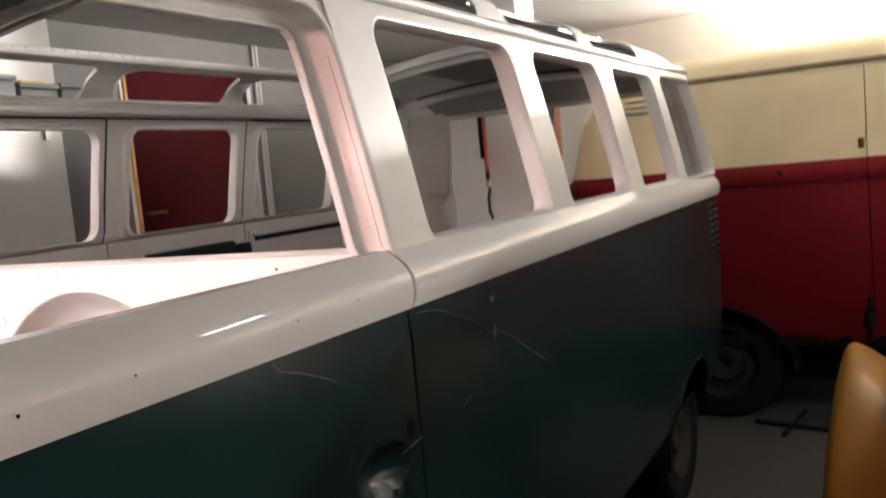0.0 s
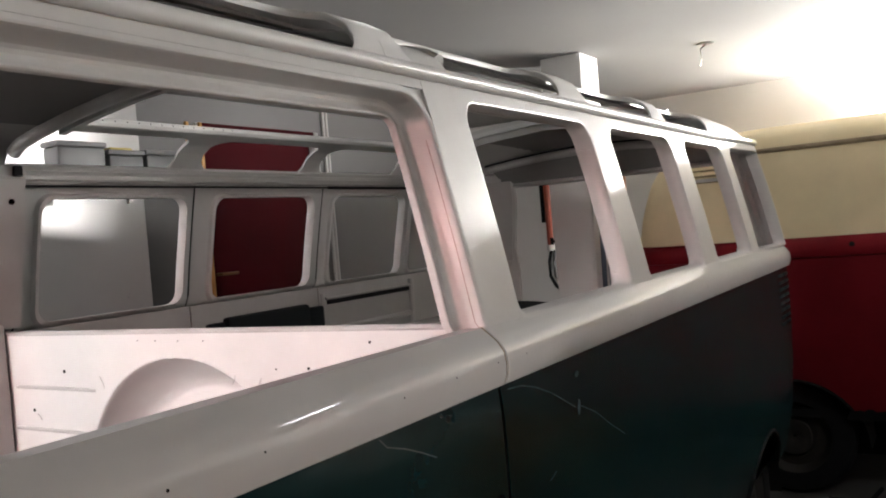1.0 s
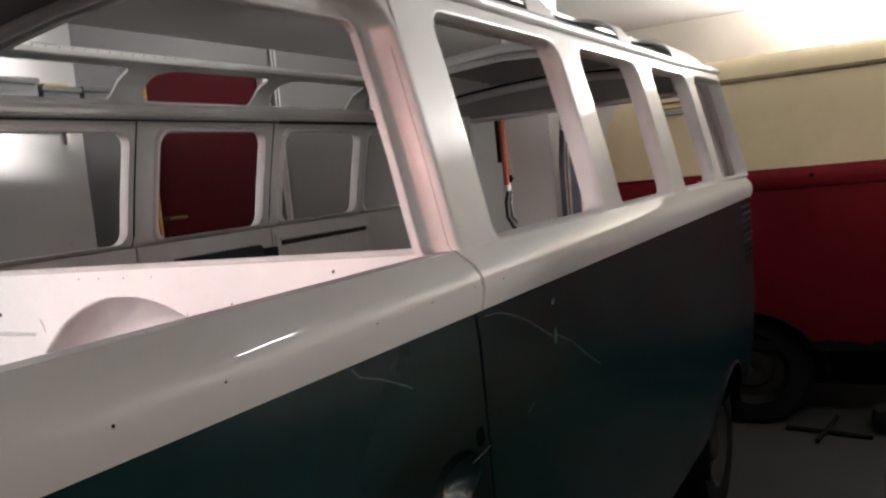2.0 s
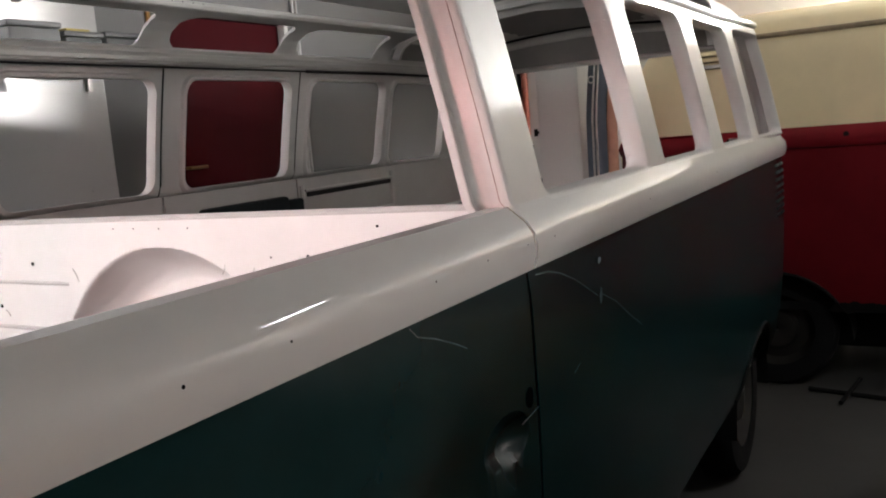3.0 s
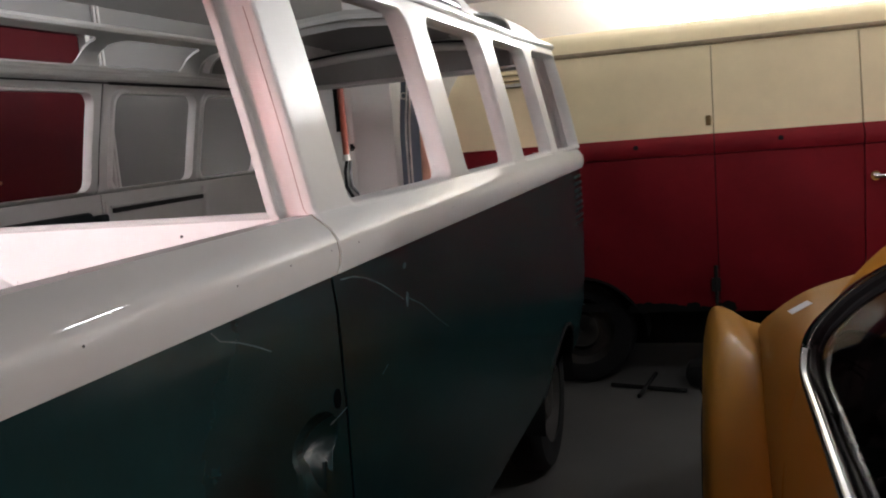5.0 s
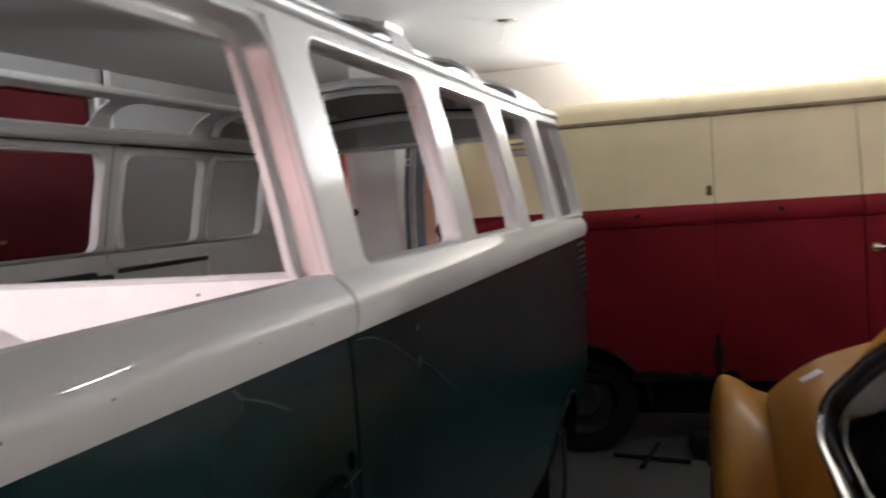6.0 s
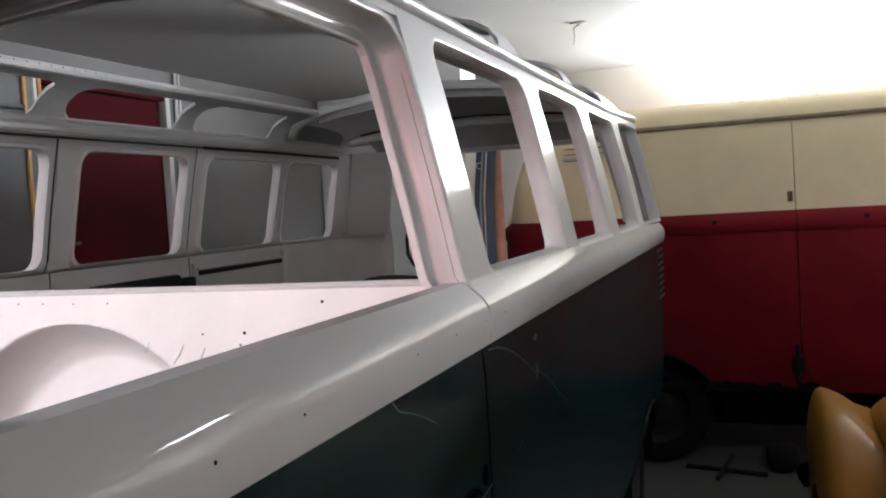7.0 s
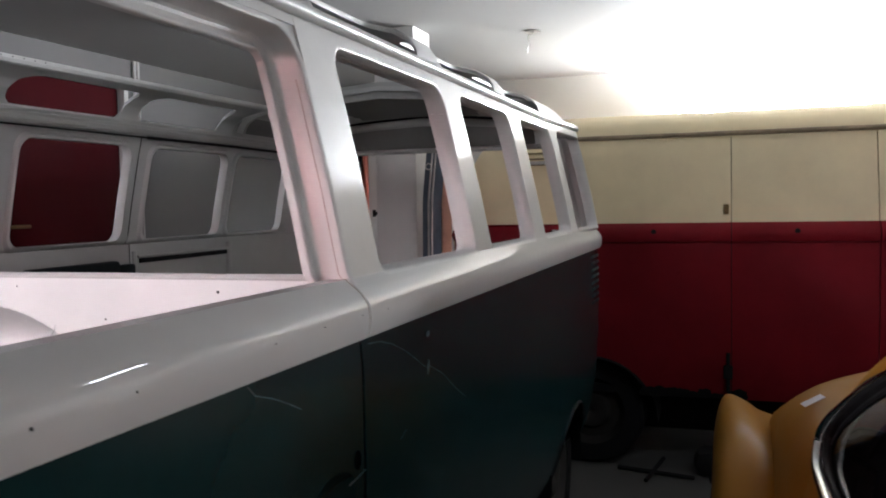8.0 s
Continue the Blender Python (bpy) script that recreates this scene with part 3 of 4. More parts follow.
        part("inner_header", grid(steps(0.24, 1.76, 30), steps(0, 1, 6), lambda w, k, th: (roof_point(2.695, w) - Vector((0, 0, 0.055))).lerp(Vector((-0.86 + (roof_point(2.695, w).x + 0.86) * 0.98, 2.80, 1.70)), k) + Vector((0, 0.012 * math.sin(math.pi * k), 0))), M_ROOFIN, v)
        part("header_lip", tube([Vector((-0.86 + 0.60 * k / 10, 2.80, 1.695)) for k in range(-10, 11)], 0.013, 8), M_INNER, v)
        for side in "LR":
            for a, b in WINDOWS:
                if side == "L":
                    for z in (1.337, 1.648):
                        part("weld_mark", tube([flank("L", b - 0.0005, z, 0.012), flank("L", b - 0.0005, z + 0.002, 0.042)], 0.003, 6), upper, v)
    else:
        part("roof", grid(steps(-1.073, 2.66, 56) + [2.68 + 0.13 * math.sin(math.pi / 2 * k / 8) for k in range(9)], wide, rf, 0.02), upper, v)
    # floor pan and wheels
    part("floor_pan", box((-WIDE + 0.09, -1.1, 0.40), (-0.09, 2.85, 0.44)), M_DARK, v)
    part("chassis", box((-WIDE + 0.32, -0.95, 0.16), (-0.32, 2.75, 0.40), 0.02), M_DARK, v)
    for y in AXLES:
        part("axle", tube([(-WIDE + 0.2, y, 0.325), (-0.2, y, 0.325)], 0.04), M_DARK, v)
        for side, x in (("L", -0.17), ("R", -WIDE + 0.17)):
            wheel(v, x, y + (0.0 if windows else 0.01), side, 0.315 if windows else 0.292)
    for side in "LR":
        sg = -1 if side == "L" else 1
        x0 = 0 if side == "L" else -WIDE
        for y in AXLES:
            # arch lip and inner arch
            pts = [flank(side, y - ARCH_R * math.cos(math.pi * i / 20), max(SILL, ARCH_Z + ARCH_R * math.sin(math.pi * i / 20))) for i in range(21)]
            part("arch_lip", tube(pts, 0.008, 6), M_DARK, v, "dark wheel arch lip")
            def liner(i, k, th, yy=y, xx=x0, g=sg):
                a = math.pi * i / 14
                return Vector((xx + g * (0.06 + 0.30 * k), yy - (ARCH_R + 0.01) * math.cos(a), ARCH_Z + (ARCH_R + 0.01) * math.sin(a)))
            part("arch_liner", grid(list(range(15)), [0, 1], liner), M_DARK, v)
    return v


def empty_part(name, parent):
    ob = new(name)
    ob.parent = parent
    return ob


# ---- the place ----
X0, X1, Y0, Y1 = -3.1, 4.2, -5.6, 5.35


def setting(name, bm, material, label="", smooth=False):
    ob = link_mesh(name, bm, material, smooth)
    return tagged(ob, label, "", "", "structure")


setting("floor", box((X0 - 0.2, Y0 - 0.2, -0.2), (X1 + 0.2, Y1 + 0.2, 0.0)), M_FLOOR, "worn concrete garage floor, coloured dark for the shade on it")
setting("ceiling", box((X0 - 0.2, Y0 - 0.2, CEIL), (X1 + 0.2, Y1 + 0.2, CEIL + 0.2)), M_CEIL, "white painted garage ceiling")
setting("wall_east", box((X1, Y0, 0), (X1 + 0.2, Y1, CEIL)), M_WALL, "white painted garage wall")
setting("wall_north", box((X0 - 0.2, Y1, 0), (X1 + 0.2, Y1 + 0.2, CEIL)), M_WALL, "white painted wall behind the red and cream van")
setting("wall_south", box((X0 - 0.2, Y0 - 0.2, 0), (X1 + 0.2, Y0, CEIL)), M_WALL, "white painted garage wall")
# west wall with the doorway of the red door
DY0, DY1, DZ0, DZ1 = 2.24, 3.33, 0.27, 2.24
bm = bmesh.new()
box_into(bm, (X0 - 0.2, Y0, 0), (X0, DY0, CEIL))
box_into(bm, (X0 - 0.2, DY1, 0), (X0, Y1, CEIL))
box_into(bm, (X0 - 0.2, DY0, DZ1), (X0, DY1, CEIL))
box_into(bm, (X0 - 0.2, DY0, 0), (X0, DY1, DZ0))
setting("wall_west", bm, M_GREYWALL, "grey garage wall with a doorway, darker than the other walls")
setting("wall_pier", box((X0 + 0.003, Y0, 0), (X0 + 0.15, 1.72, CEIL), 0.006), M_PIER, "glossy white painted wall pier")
setting("column", box((-1.275, 3.1, 0), (-1.04, 3.36, CEIL), 0.006), M_WALL, "white square concrete column")
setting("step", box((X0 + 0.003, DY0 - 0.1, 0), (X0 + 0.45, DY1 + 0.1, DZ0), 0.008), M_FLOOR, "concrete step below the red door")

door = empty("door_1", "closed dark red door in a pine frame", "door")
door["kind"] = "structure"
part("leaf", box((X0 - 0.07, DY0 + 0.045, DZ0 + 0.005), (X0 - 0.03, DY1 - 0.045, DZ1 - 0.045), 0.004), M_REDDOOR, door)
bm = bmesh.new()
box_into(bm, (X0 - 0.1, DY0 + 0.022, DZ0), (X0 + 0.02, DY0 + 0.044, DZ1), 0.003)
part("jamb", bm, M_WOOD, door, "yellow varnished pine jamb")
part("reveal", box((X0 - 0.1, DY0 + 0.001, DZ0), (X0 + 0.010, DY0 + 0.021, DZ1), 0.002), M_WALL, door)
part("casing", box((X0 + 0.001, DY0 - 0.075, DZ0), (X0 + 0.018, DY0 - 0.055, DZ1), 0.003), M_WOOD, door, "thin pine casing strip")
part("jamb", box((X0 - 0.1, DY1 - 0.042, DZ0), (X0 + 0.02, DY1, DZ1), 0.004), M_INNER, door, "white painted jamb")
part("head", box((X0 - 0.1, DY0 + 0.044, DZ1 - 0.042), (X0 + 0.02, DY1 - 0.044, DZ1), 0.004), M_REDDOOR, door)
hx, hy, hz = X0 - 0.03, DY0 + 0.11, 1.345
part("handle", tube([(hx, hy, hz), (hx + 0.045, hy, hz), (hx + 0.05, hy + 0.03, hz), (hx + 0.05, hy + 0.12, hz)], 0.009), M_BRASS, door, "tarnished lever handle")

# ---- lamps ----
def glow(name, colour, strength):
    m = bpy.data.materials.new(name)
    m.use_nodes = True
    b = m.node_tree.nodes["Principled BSDF"]
    b.inputs["Base Color"].default_value = (0.9, 0.9, 0.9, 1)
    b.inputs["Emission Color"].default_value = (*colour, 1)
    b.inputs["Emission Strength"].default_value = strength
    return m


for p, tilt, turn, strength, colour in TUBES:
    lf = empty("tube_lamp", "white twin fluorescent tube lamp fixed high up", "lamp", pose(*p, tilt, 0, turn), "tube lamps")
    lit = glow("lit_tube", colour, strength)
    h = Y1 - p[1] if tilt else CEIL - p[2]
    g = -1 if tilt else 1
    part("housing", box((-0.63, -0.03, min(g * 0.035, g * 0.075)), (0.63, 0.03, max(g * 0.035, g * 0.075)), 0.006), M_INNER, lf)
    for e in (-0.4, 0.4):
        part("bracket", box((e - 0.01, -0.012, min(g * 0.075, g * (h - 0.001))), (e + 0.01, 0.012, max(g * 0.075, g * (h - 0.001)))), M_STEEL, lf)
    # Added plate, out of view: blocks the first lamp's light towards the west wall.
    if p[0] < 1:
        part("light_baffle", box((-0.662, -0.19, 0.0), (-0.652, 0.035, 0.44), 0.002), M_INNER, lf, "unseen white plate, added to keep tube light off the west wall")
    for y in (-0.055, 0.055):
        part("tube", tube([(-0.6, y, 0), (0.6, y, 0)], 0.013, 10), lit, lf, "lit fluorescent tube")
    for e in (-0.61, 0.61):
        part("holder", box((e - 0.012, -0.075, min(-g * 0.02, g * 0.035)), (e + 0.012, 0.075, max(-g * 0.02, g * 0.035)), 0.003), M_INNER, lf)

for p, half, strength, colour in FLOODS:
    fl = empty("ceiling_lamp", "small oblong lamp with a lit glass on the ceiling", "lamp", pose(*p), "small ceiling lamps")
    part("housing", box((-half - 0.03, -0.07, 0.004), (half + 0.03, 0.07, CEIL - p[2] - 0.001), 0.008), M_STEEL, fl)
    part("lens", box((-half, -0.05, -0.004), (half, 0.05, 0.003), 0.002), glow("lit_lens", colour, strength), fl, "lit lamp glass")

# Unseen lamps, added to brighten the bulkhead, pillars and belt; visors shield the roof.
for p, turn, flap, visor, strength, colour in FILL_LAMPS:
    wl = empty("fill_lamp", "unseen lamp on a black tripod, added to light the van", "lamp", pose(p[0], p[1], 0, 0, 0, turn), "work lamps")
    head = box((-0.15, -0.07, p[2] - 0.11), (0.15, 0.0, p[2] + 0.11), 0.012)
    glass = box((-0.13, 0.001, p[2] - 0.09), (0.13, 0.006, p[2] + 0.09), 0.002)
    for k in (-1, 1):
        box_into(head, (min(k * 0.145, k * 0.15), 0.0, p[2] - 0.11), (max(k * 0.145, k * 0.15), flap, p[2] + 0.11))
    box_into(head, (-0.15, 0.0, p[2] + 0.105), (0.15, visor, p[2] + 0.11))
    for bm in (head, glass):
        bmesh.ops.rotate(bm, verts=bm.verts, cent=(0, 0, p[2]), matrix=Matrix.Rotation(radians(-10), 3, "X"))
    part("head", head, M_BLACK, wl)
    part("glass", glass, glow("lit_glass", colour, strength), wl, "lit lamp glass")
    part("mast", tube([(0, -0.03, 0.5), (0, -0.03, p[2] - 0.11)], 0.014), M_BLACK, wl)
    for k in range(3):
        a = radians(90 + 120 * k)
        part("leg", tube([(0, -0.03, 0.62), (0.36 * math.cos(a), -0.03 + 0.36 * math.sin(a), 0.011)], 0.011), M_BLACK, wl)

# unseen narrow spot on a pole beside the van, added to throw a light patch on the wall pier
SPOT = ((-2.2, -1.2, 1.95), 2.2, 25.2, 2000000.0, (1.0, 0.97, 0.94))
p, tilt, turn, strength, colour = SPOT
sp = empty("added_spot", "unseen black box spot on a thin pole, added to light the pier", "lamp", pose(p[0], p[1], p[2], tilt, 0, turn))
snoot = bmesh.new()
for k in (-1, 1):
    box_into(snoot, (min(k * 0.05, k * 0.056), -0.03, -0.056), (max(k * 0.05, k * 0.056), 0.30, 0.056))
    box_into(snoot, (-0.05, -0.03, min(k * 0.05, k * 0.056)), (0.05, 0.30, max(k * 0.05, k * 0.056)))
box_into(snoot, (-0.05, -0.03, -0.05), (0.05, -0.02, 0.05))
part("snoot", snoot, M_HOLE, sp, smooth=False)
part("bulb", box((-0.006, -0.016, -0.006), (0.006, -0.006, 0.006), 0.001), glow("lit_bulb", colour, strength), sp, "lit lamp bulb")
part("pole", tube([(0, 0.02, -0.057), (0, 0.02 + 0.0951 * 0.5, -1.0), (0, 0.02 + 0.0951, -p[2] + 0.004)], 0.012), M_BLACK, sp)

# ---- the green and white van, and the red and cream one ----
green_van = van("dark green and pearl white split-screen van shell, stripped for restoration", Matrix.Identity(4), M_FRAME, M_GREEN, M_WHITE, True, (0.17, 0.81, 1.50), M_INNER)
red_van = van("red and cream panel van with blank sides, standing crosswise", pose(2.035, 4.936, 0, 0, 0, 90), M_CREAM, M_RED, M_RED, False, (0.11, 0.78, 1.45), M_INNER)

# inside of the green van
BY = 0.03


def bulk(u, w, th):
    r = math.hypot(u + 0.83, w - 0.90)
    k = min(1.0, max(0.0, (0.345 - r) / 0.085))
    return Vector((u, BY + 0.105 * (1 - (1 - k) ** 1.7) + th, w))


part("bulkhead", grid(steps(-1.62, -1.20, 10) + steps(-1.195, -0.46, 150) + steps(-0.455, -0.085, 10), steps(0.45, 0.90, 20) + steps(0.905, 1.26, 90) + steps(1.265, 1.302, 4), bulk, 0.02), M_BULK, green_van, "pinkish white bulkhead with a spare wheel recess")

# ---- the ochre car ----
CX = 1.25
car = empty("car", "ochre yellow rounded two-door car with chrome window trim", "car", pose(CX, 0, 0))
M_GLASS = bpy.data.materials.new("window_glass")
M_GLASS.use_nodes = True
gb = M_GLASS.node_tree.nodes["Principled BSDF"]
gb.inputs["Transmission Weight"].default_value = 1.0
gb.inputs["Roughness"].default_value = 0.02
gb.inputs["IOR"].default_value = 1.1
# Near-black tint stands in for the unlit inside behind the glass.
gb.inputs["Base Color"].default_value = (0.03, 0.032, 0.033, 1)
M_SEAT = mat("dark_vinyl", (0.03, 0.03, 0.032), 0.5, vary=0.2, scale=9)


def loft(stations, sides=(-1, 1), sub=4, fine=3):
    """A skin through half profiles of (half width, height) at each y, mirrored; smoothed along y."""
    ys = [q[0] for q in stations]
    rows = []
    for i in range(len(ys) - 1):
        p0, p1, p2, p3 = (stations[max(0, min(len(ys) - 1, i + d))] for d in (-1, 0, 1, 2))
        for k in range(sub):
            t = k / sub
            ht = [2 * t ** 3 - 3 * t ** 2 + 1, t ** 3 - 2 * t ** 2 + t, -2 * t ** 3 + 3 * t ** 2, t ** 3 - t ** 2]
            def mixq(a, b, c, d):
                return ht[0] * b + ht[1] * (c - a) / 2 + ht[2] * c + ht[3] * (d - b) / 2
            rows.append((p1[0] + (p2[0] - p1[0]) * t, [tuple(mixq(a[n], b[n], c[n], d[n]) for n in (0, 1)) for a, b, c, d in zip(p0[1], p1[1], p2[1], p3[1])]))
    rows.append(stations[-1])
    if fine > 1:
        dense = []
        for y, pr in rows:
            out = []
            for i in range(len(pr) - 1):
                q = [pr[max(0, min(len(pr) - 1, i + d))] for d in (-1, 0, 1, 2)]
                for k in range(fine):
                    t = k / fine
                    c = [2 * t ** 3 - 3 * t ** 2 + 1, t ** 3 - 2 * t ** 2 + t, -2 * t ** 3 + 3 * t ** 2, t ** 3 - t ** 2]
                    out.append(tuple(c[0] * q[1][n] + c[1] * (q[2][n] - q[0][n]) / 2 + c[2] * q[2][n] + c[3] * (q[3][n] - q[1][n]) / 2 for n in (0, 1)))
            dense.append((y, out + [pr[-1]]))
        rows = dense
    bm = bmesh.new()
    for g in sides:
        vs = [[bm.verts.new((g * x, y, z)) for x, z in prof] for y, prof in rows]
        for a, b in zip(vs, vs[1:]):
            for k in range(len(a) - 1):
                bm.faces.new((a[k], a[k + 1], b[k + 1], b[k]))
    bmesh.ops.remove_doubles(bm, verts=bm.verts, dist=0.0005)
    return bm


FRONT = [
    (0.36, [(0.555, 0.32), (0.58, 0.6), (0.572, 0.8), (0.535, 0.9), (0.524, 0.944), (0.44, 0.97), (0.25, 0.985), (0.0, 0.998)]),
    (0.55, [(0.555, 0.32), (0.58, 0.6), (0.572, 0.81), (0.545, 0.9), (0.508, 0.949), (0.43, 0.968), (0.25, 0.985), (0.0, 0.998)]),
    (0.95, [(0.555, 0.32), (0.58, 0.6), (0.57, 0.83), (0.54, 0.895), (0.478, 0.944), (0.41, 0.956), (0.25, 0.974), (0.0, 0.986)]),
    (1.20, [(0.555, 0.32), (0.575, 0.6), (0.565, 0.8), (0.53, 0.862), (0.458, 0.916), (0.39, 0.932), (0.24, 0.955), (0.0, 0.97)]),
    (1.50, [(0.575, 0.32), (0.58, 0.58), (0.565, 0.74), (0.51, 0.802), (0.428, 0.855), (0.36, 0.884), (0.22, 0.919), (0.0, 0.935)]),
    (1.75, [(0.56, 0.32), (0.5650000000000001, 0.52), (0.55, 0.67), (0.446, 0.735), (0.373, 0.782), (0.31, 0.806), (0.19, 0.835), (0.0, 0.851)]),
    (1.90, [(0.53, 0.32), (0.535, 0.46), (0.52, 0.6), (0.35600000000000004, 0.66), (0.293, 0.697), (0.25, 0.716), (0.15, 0.735), (0.0, 0.745)]),
    (1.99, [(0.46, 0.33), (0.465, 0.42), (0.45, 0.5), (0.256, 0.54), (0.213, 0.567), (0.18, 0.586), (0.1, 0.6), (0.0, 0.609)]),
]
HOOD = [(y, [(x * 0.985, z + 0.004) for x, z in pr[4:]]) for y, pr in FRONT if y > 0.6]
part("front_body", loft(FRONT), M_OCHRE, car)
part("hood", loft(HOOD), M_OCHRE, car)
SIDE = [(y, [(w - 0.045, 0.32), (w - 0.02, 0.60), (w - 0.028, 0.80), (w - 0.045, 0.90), (w - 0.064, 0.957)]) for y, w in ((-2.05, 0.22), (-1.95, 0.38), (-1.6, 0.52), (-1.1, 0.58), (-0.6, 0.60), (0.0, 0.60), (0.36, 0.60))]
part("side_body", loft(SIDE), M_OCHRE, car)
TAIL = [(-2.05, [(0.152, 0.957), (0.10, 0.70), (0.0, 0.72)]), (-1.95, [(0.312, 0.957), (0.22, 0.84), (0.0, 0.88)]), (-1.6, [(0.452, 0.957), (0.35, 1.05), (0.0, 1.10)]), (-1.1, [(0.512, 0.957), (0.42, 1.19), (0.0, 1.26)]), (-0.98, [(0.515, 0.957), (0.43, 1.225), (0.0, 1.30)])]
part("rear_body", loft(TAIL), M_OCHRE, car)
ROOFC = [(-0.98, [(0.44, 1.238), (0.36, 1.28), (0.2, 1.31), (0.0, 1.32)]), (-0.6, [(0.455, 1.285), (0.37, 1.33), (0.2, 1.355), (0.0, 1.362)]), (-0.3, [(0.462, 1.270), (0.38, 1.32), (0.2, 1.35), (0.0, 1.358)]), (-0.10, [(0.472, 1.222), (0.39, 1.275), (0.2, 1.31), (0.0, 1.32)])]
part("roof", loft(ROOFC), M_OCHRE, car)
def glass_base(u):
    return Vector((0.512 * u, 0.335 + 0.27 * (1 - u * u), 1.0 + 0.085 * (1 - u * u)))


def glass_top(u):
    return Vector((0.468 * u, -0.11 + 0.06 * (1 - u * u), 1.222 + 0.09 * (1 - abs(u) ** 2.5)))


# Opaque matte pane: the darkness of the car's inside is put into its colour.
M_SCREEN = mat("opaque_dark_pane", (0.008, 0.008, 0.009), 0.5, spec=0.02, vary=0.05)
part("windscreen", grid(steps(-1, 1, 18), steps(0, 1, 6), lambda u, k, th: glass_base(u).lerp(glass_top(u), k) + Vector((0, 0.03 * math.sin(math.pi * k), 0))), M_SCREEN, car, "opaque windscreen pane, coloured near-black for the unlit interior")
PILLAR = [(0.537, 0.10, 0.960), (0.537, 0.22, 0.960), (0.536, 0.295, 0.966), (0.531, 0.336, 0.984), (0.525, 0.343, 1.010), (0.516, 0.310, 1.045), (0.508, 0.245, 1.080), (0.498, 0.15, 1.125), (0.486, 0.01, 1.180), (0.474, -0.14, 1.228), (0.462, -0.34, 1.268), (0.455, -0.60, 1.280), (0.447, -0.85, 1.262), (0.44, -0.98, 1.238)]
for g in (-1, 1):
    door = empty_part("door", car)
    line = smooth([(g * (x + 0.004), y, z) for x, y, z in PILLAR])
    part("window_trim", tube([(g * 0.541, -0.95, 0.958)] + line, [0.011] * 18 + [max(0.004, 0.011 - 0.0006 * i) for i in range(len(line) - 17)], 10), M_CHROME, door, "bright chrome window trim")
    inside = smooth([(g * (x - 0.010), y - 0.020, z + 0.010) for x, y, z in PILLAR])
    part("window_pillar", tube(inside, [min(0.013, 0.003 + 0.0006 * i) for i in range(len(inside))], 8), M_BLACK, door)
    skin = smooth([(g * (x - 0.010), y - 0.006, z + 0.016) for x, y, z in PILLAR[6:]])
    part("pillar_skin", tube(skin, [min(0.024, 0.004 + 0.0014 * i) for i in range(len(skin))], 10), M_OCHRE, door)
    seal = smooth([(g * (x - 0.016), y - 0.034, z - 0.004) for x, y, z in PILLAR])
    part("window_rubber", tube([(g * 0.523, -0.95, 0.975)] + seal, 0.008, 8), M_BLACK, door, "black rubber window seal")
    edge_line = [(g * 0.525, -0.95, 0.965)] + smooth([(g * (x - 0.012), y - 0.004, z + 0.002) for x, y, z in PILLAR])
    bm = bmesh.new()
    hub = bm.verts.new((g * 0.492, -0.30, 1.10))
    rim_verts = [bm.verts.new(q) for q in edge_line]
    for p, q in zip(rim_verts, rim_verts[1:] + rim_verts[:1]):
        bm.faces.new((hub, p, q))
    part("window_glass", bm, M_GLASS, door, "side glass tinted near-black for the unlit interior").visible_shadow = False
    part("rear_pillar_panel", grid([0, 1], steps(0.957, 1.235, 4), lambda k, z, th: Vector((g * (0.515 - 0.075 * (z - 0.957) / 0.278 + th), -0.99 + 0.10 * k, z)), -0.02), M_OCHRE, car)
    CREST = [(0.50, 0.42), (0.70, 0.60), (0.95, 0.735), (1.25, 0.79), (1.50, 0.80), (1.70, 0.775), (1.85, 0.70), (1.97, 0.56), (2.03, 0.42)]
    FEN = []
    for y, c in CREST:
        t = max(0.0, (y - 1.6) / 0.43)
        w = 0.55 + 0.045 * max(0.0, y - 1.0)
        o = 0.728 - 0.12 * t ** 2.5
        w -= 0.02 * max(0.0, 1 - max(0.0, y - 0.6) / 0.9)
        f = max(0.0, min(1.0, (1.85 - y) / 0.8))
        outer = [(w - 0.03, c - 0.060), (w + 0.015, c - 0.050), (w + 0.06, c - 0.022), (o - 0.045, c), (o - 0.020, c - 0.015), (o - 0.004, c - 0.09)]
        domed = [(w - 0.03, c - 0.060), (w + 0.008, c - 0.030), (w + 0.035, c - 0.002), (w + 0.085, c + 0.004), (o - 0.030, c - 0.030), (o - 0.006, c - 0.10)]
        low = [(o, c - 0.18 if c > 0.55 else c - 0.13), (o - 0.005, 0.36 if c > 0.55 else c - 0.15), (o - 0.02, 0.30 if c > 0.5 else c - 0.2)]
        FEN.append((y, [(p[0] + (q[0] - p[0]) * f, p[1] + (q[1] - p[1]) * f) for p, q in zip(outer, domed)] + low))
    part("fender", loft(FEN, (g,)), M_OCHRE, car)
    FEN2 = [(-2.0 + 1.45 * k / 8, [(0.50, c - 0.04), (0.60, c), (0.68, c - 0.03), (0.755, c - 0.13), (0.76, min(c - 0.15, 0.42)), (0.745, min(c - 0.2, 0.32))]) for k, c in enumerate((0.45, 0.62, 0.71, 0.75, 0.75, 0.72, 0.66, 0.56, 0.42))]
    part("fender", loft(FEN2, (g,)), M_OCHRE, car)
    part("running_board", box((min(g * 0.60, g * 0.76), -0.55, 0.27), (max(g * 0.60, g * 0.76), 0.52, 0.31), 0.012), M_RUBBER, car, "black rubber running board")
    lamp = empty_part("headlight", car)
    bm = spin([(0.0, 0.0005), (0.012, 0.05), (0.006, 0.085), (-0.04, 0.088), (-0.04, 0.0005)], 24, "y")
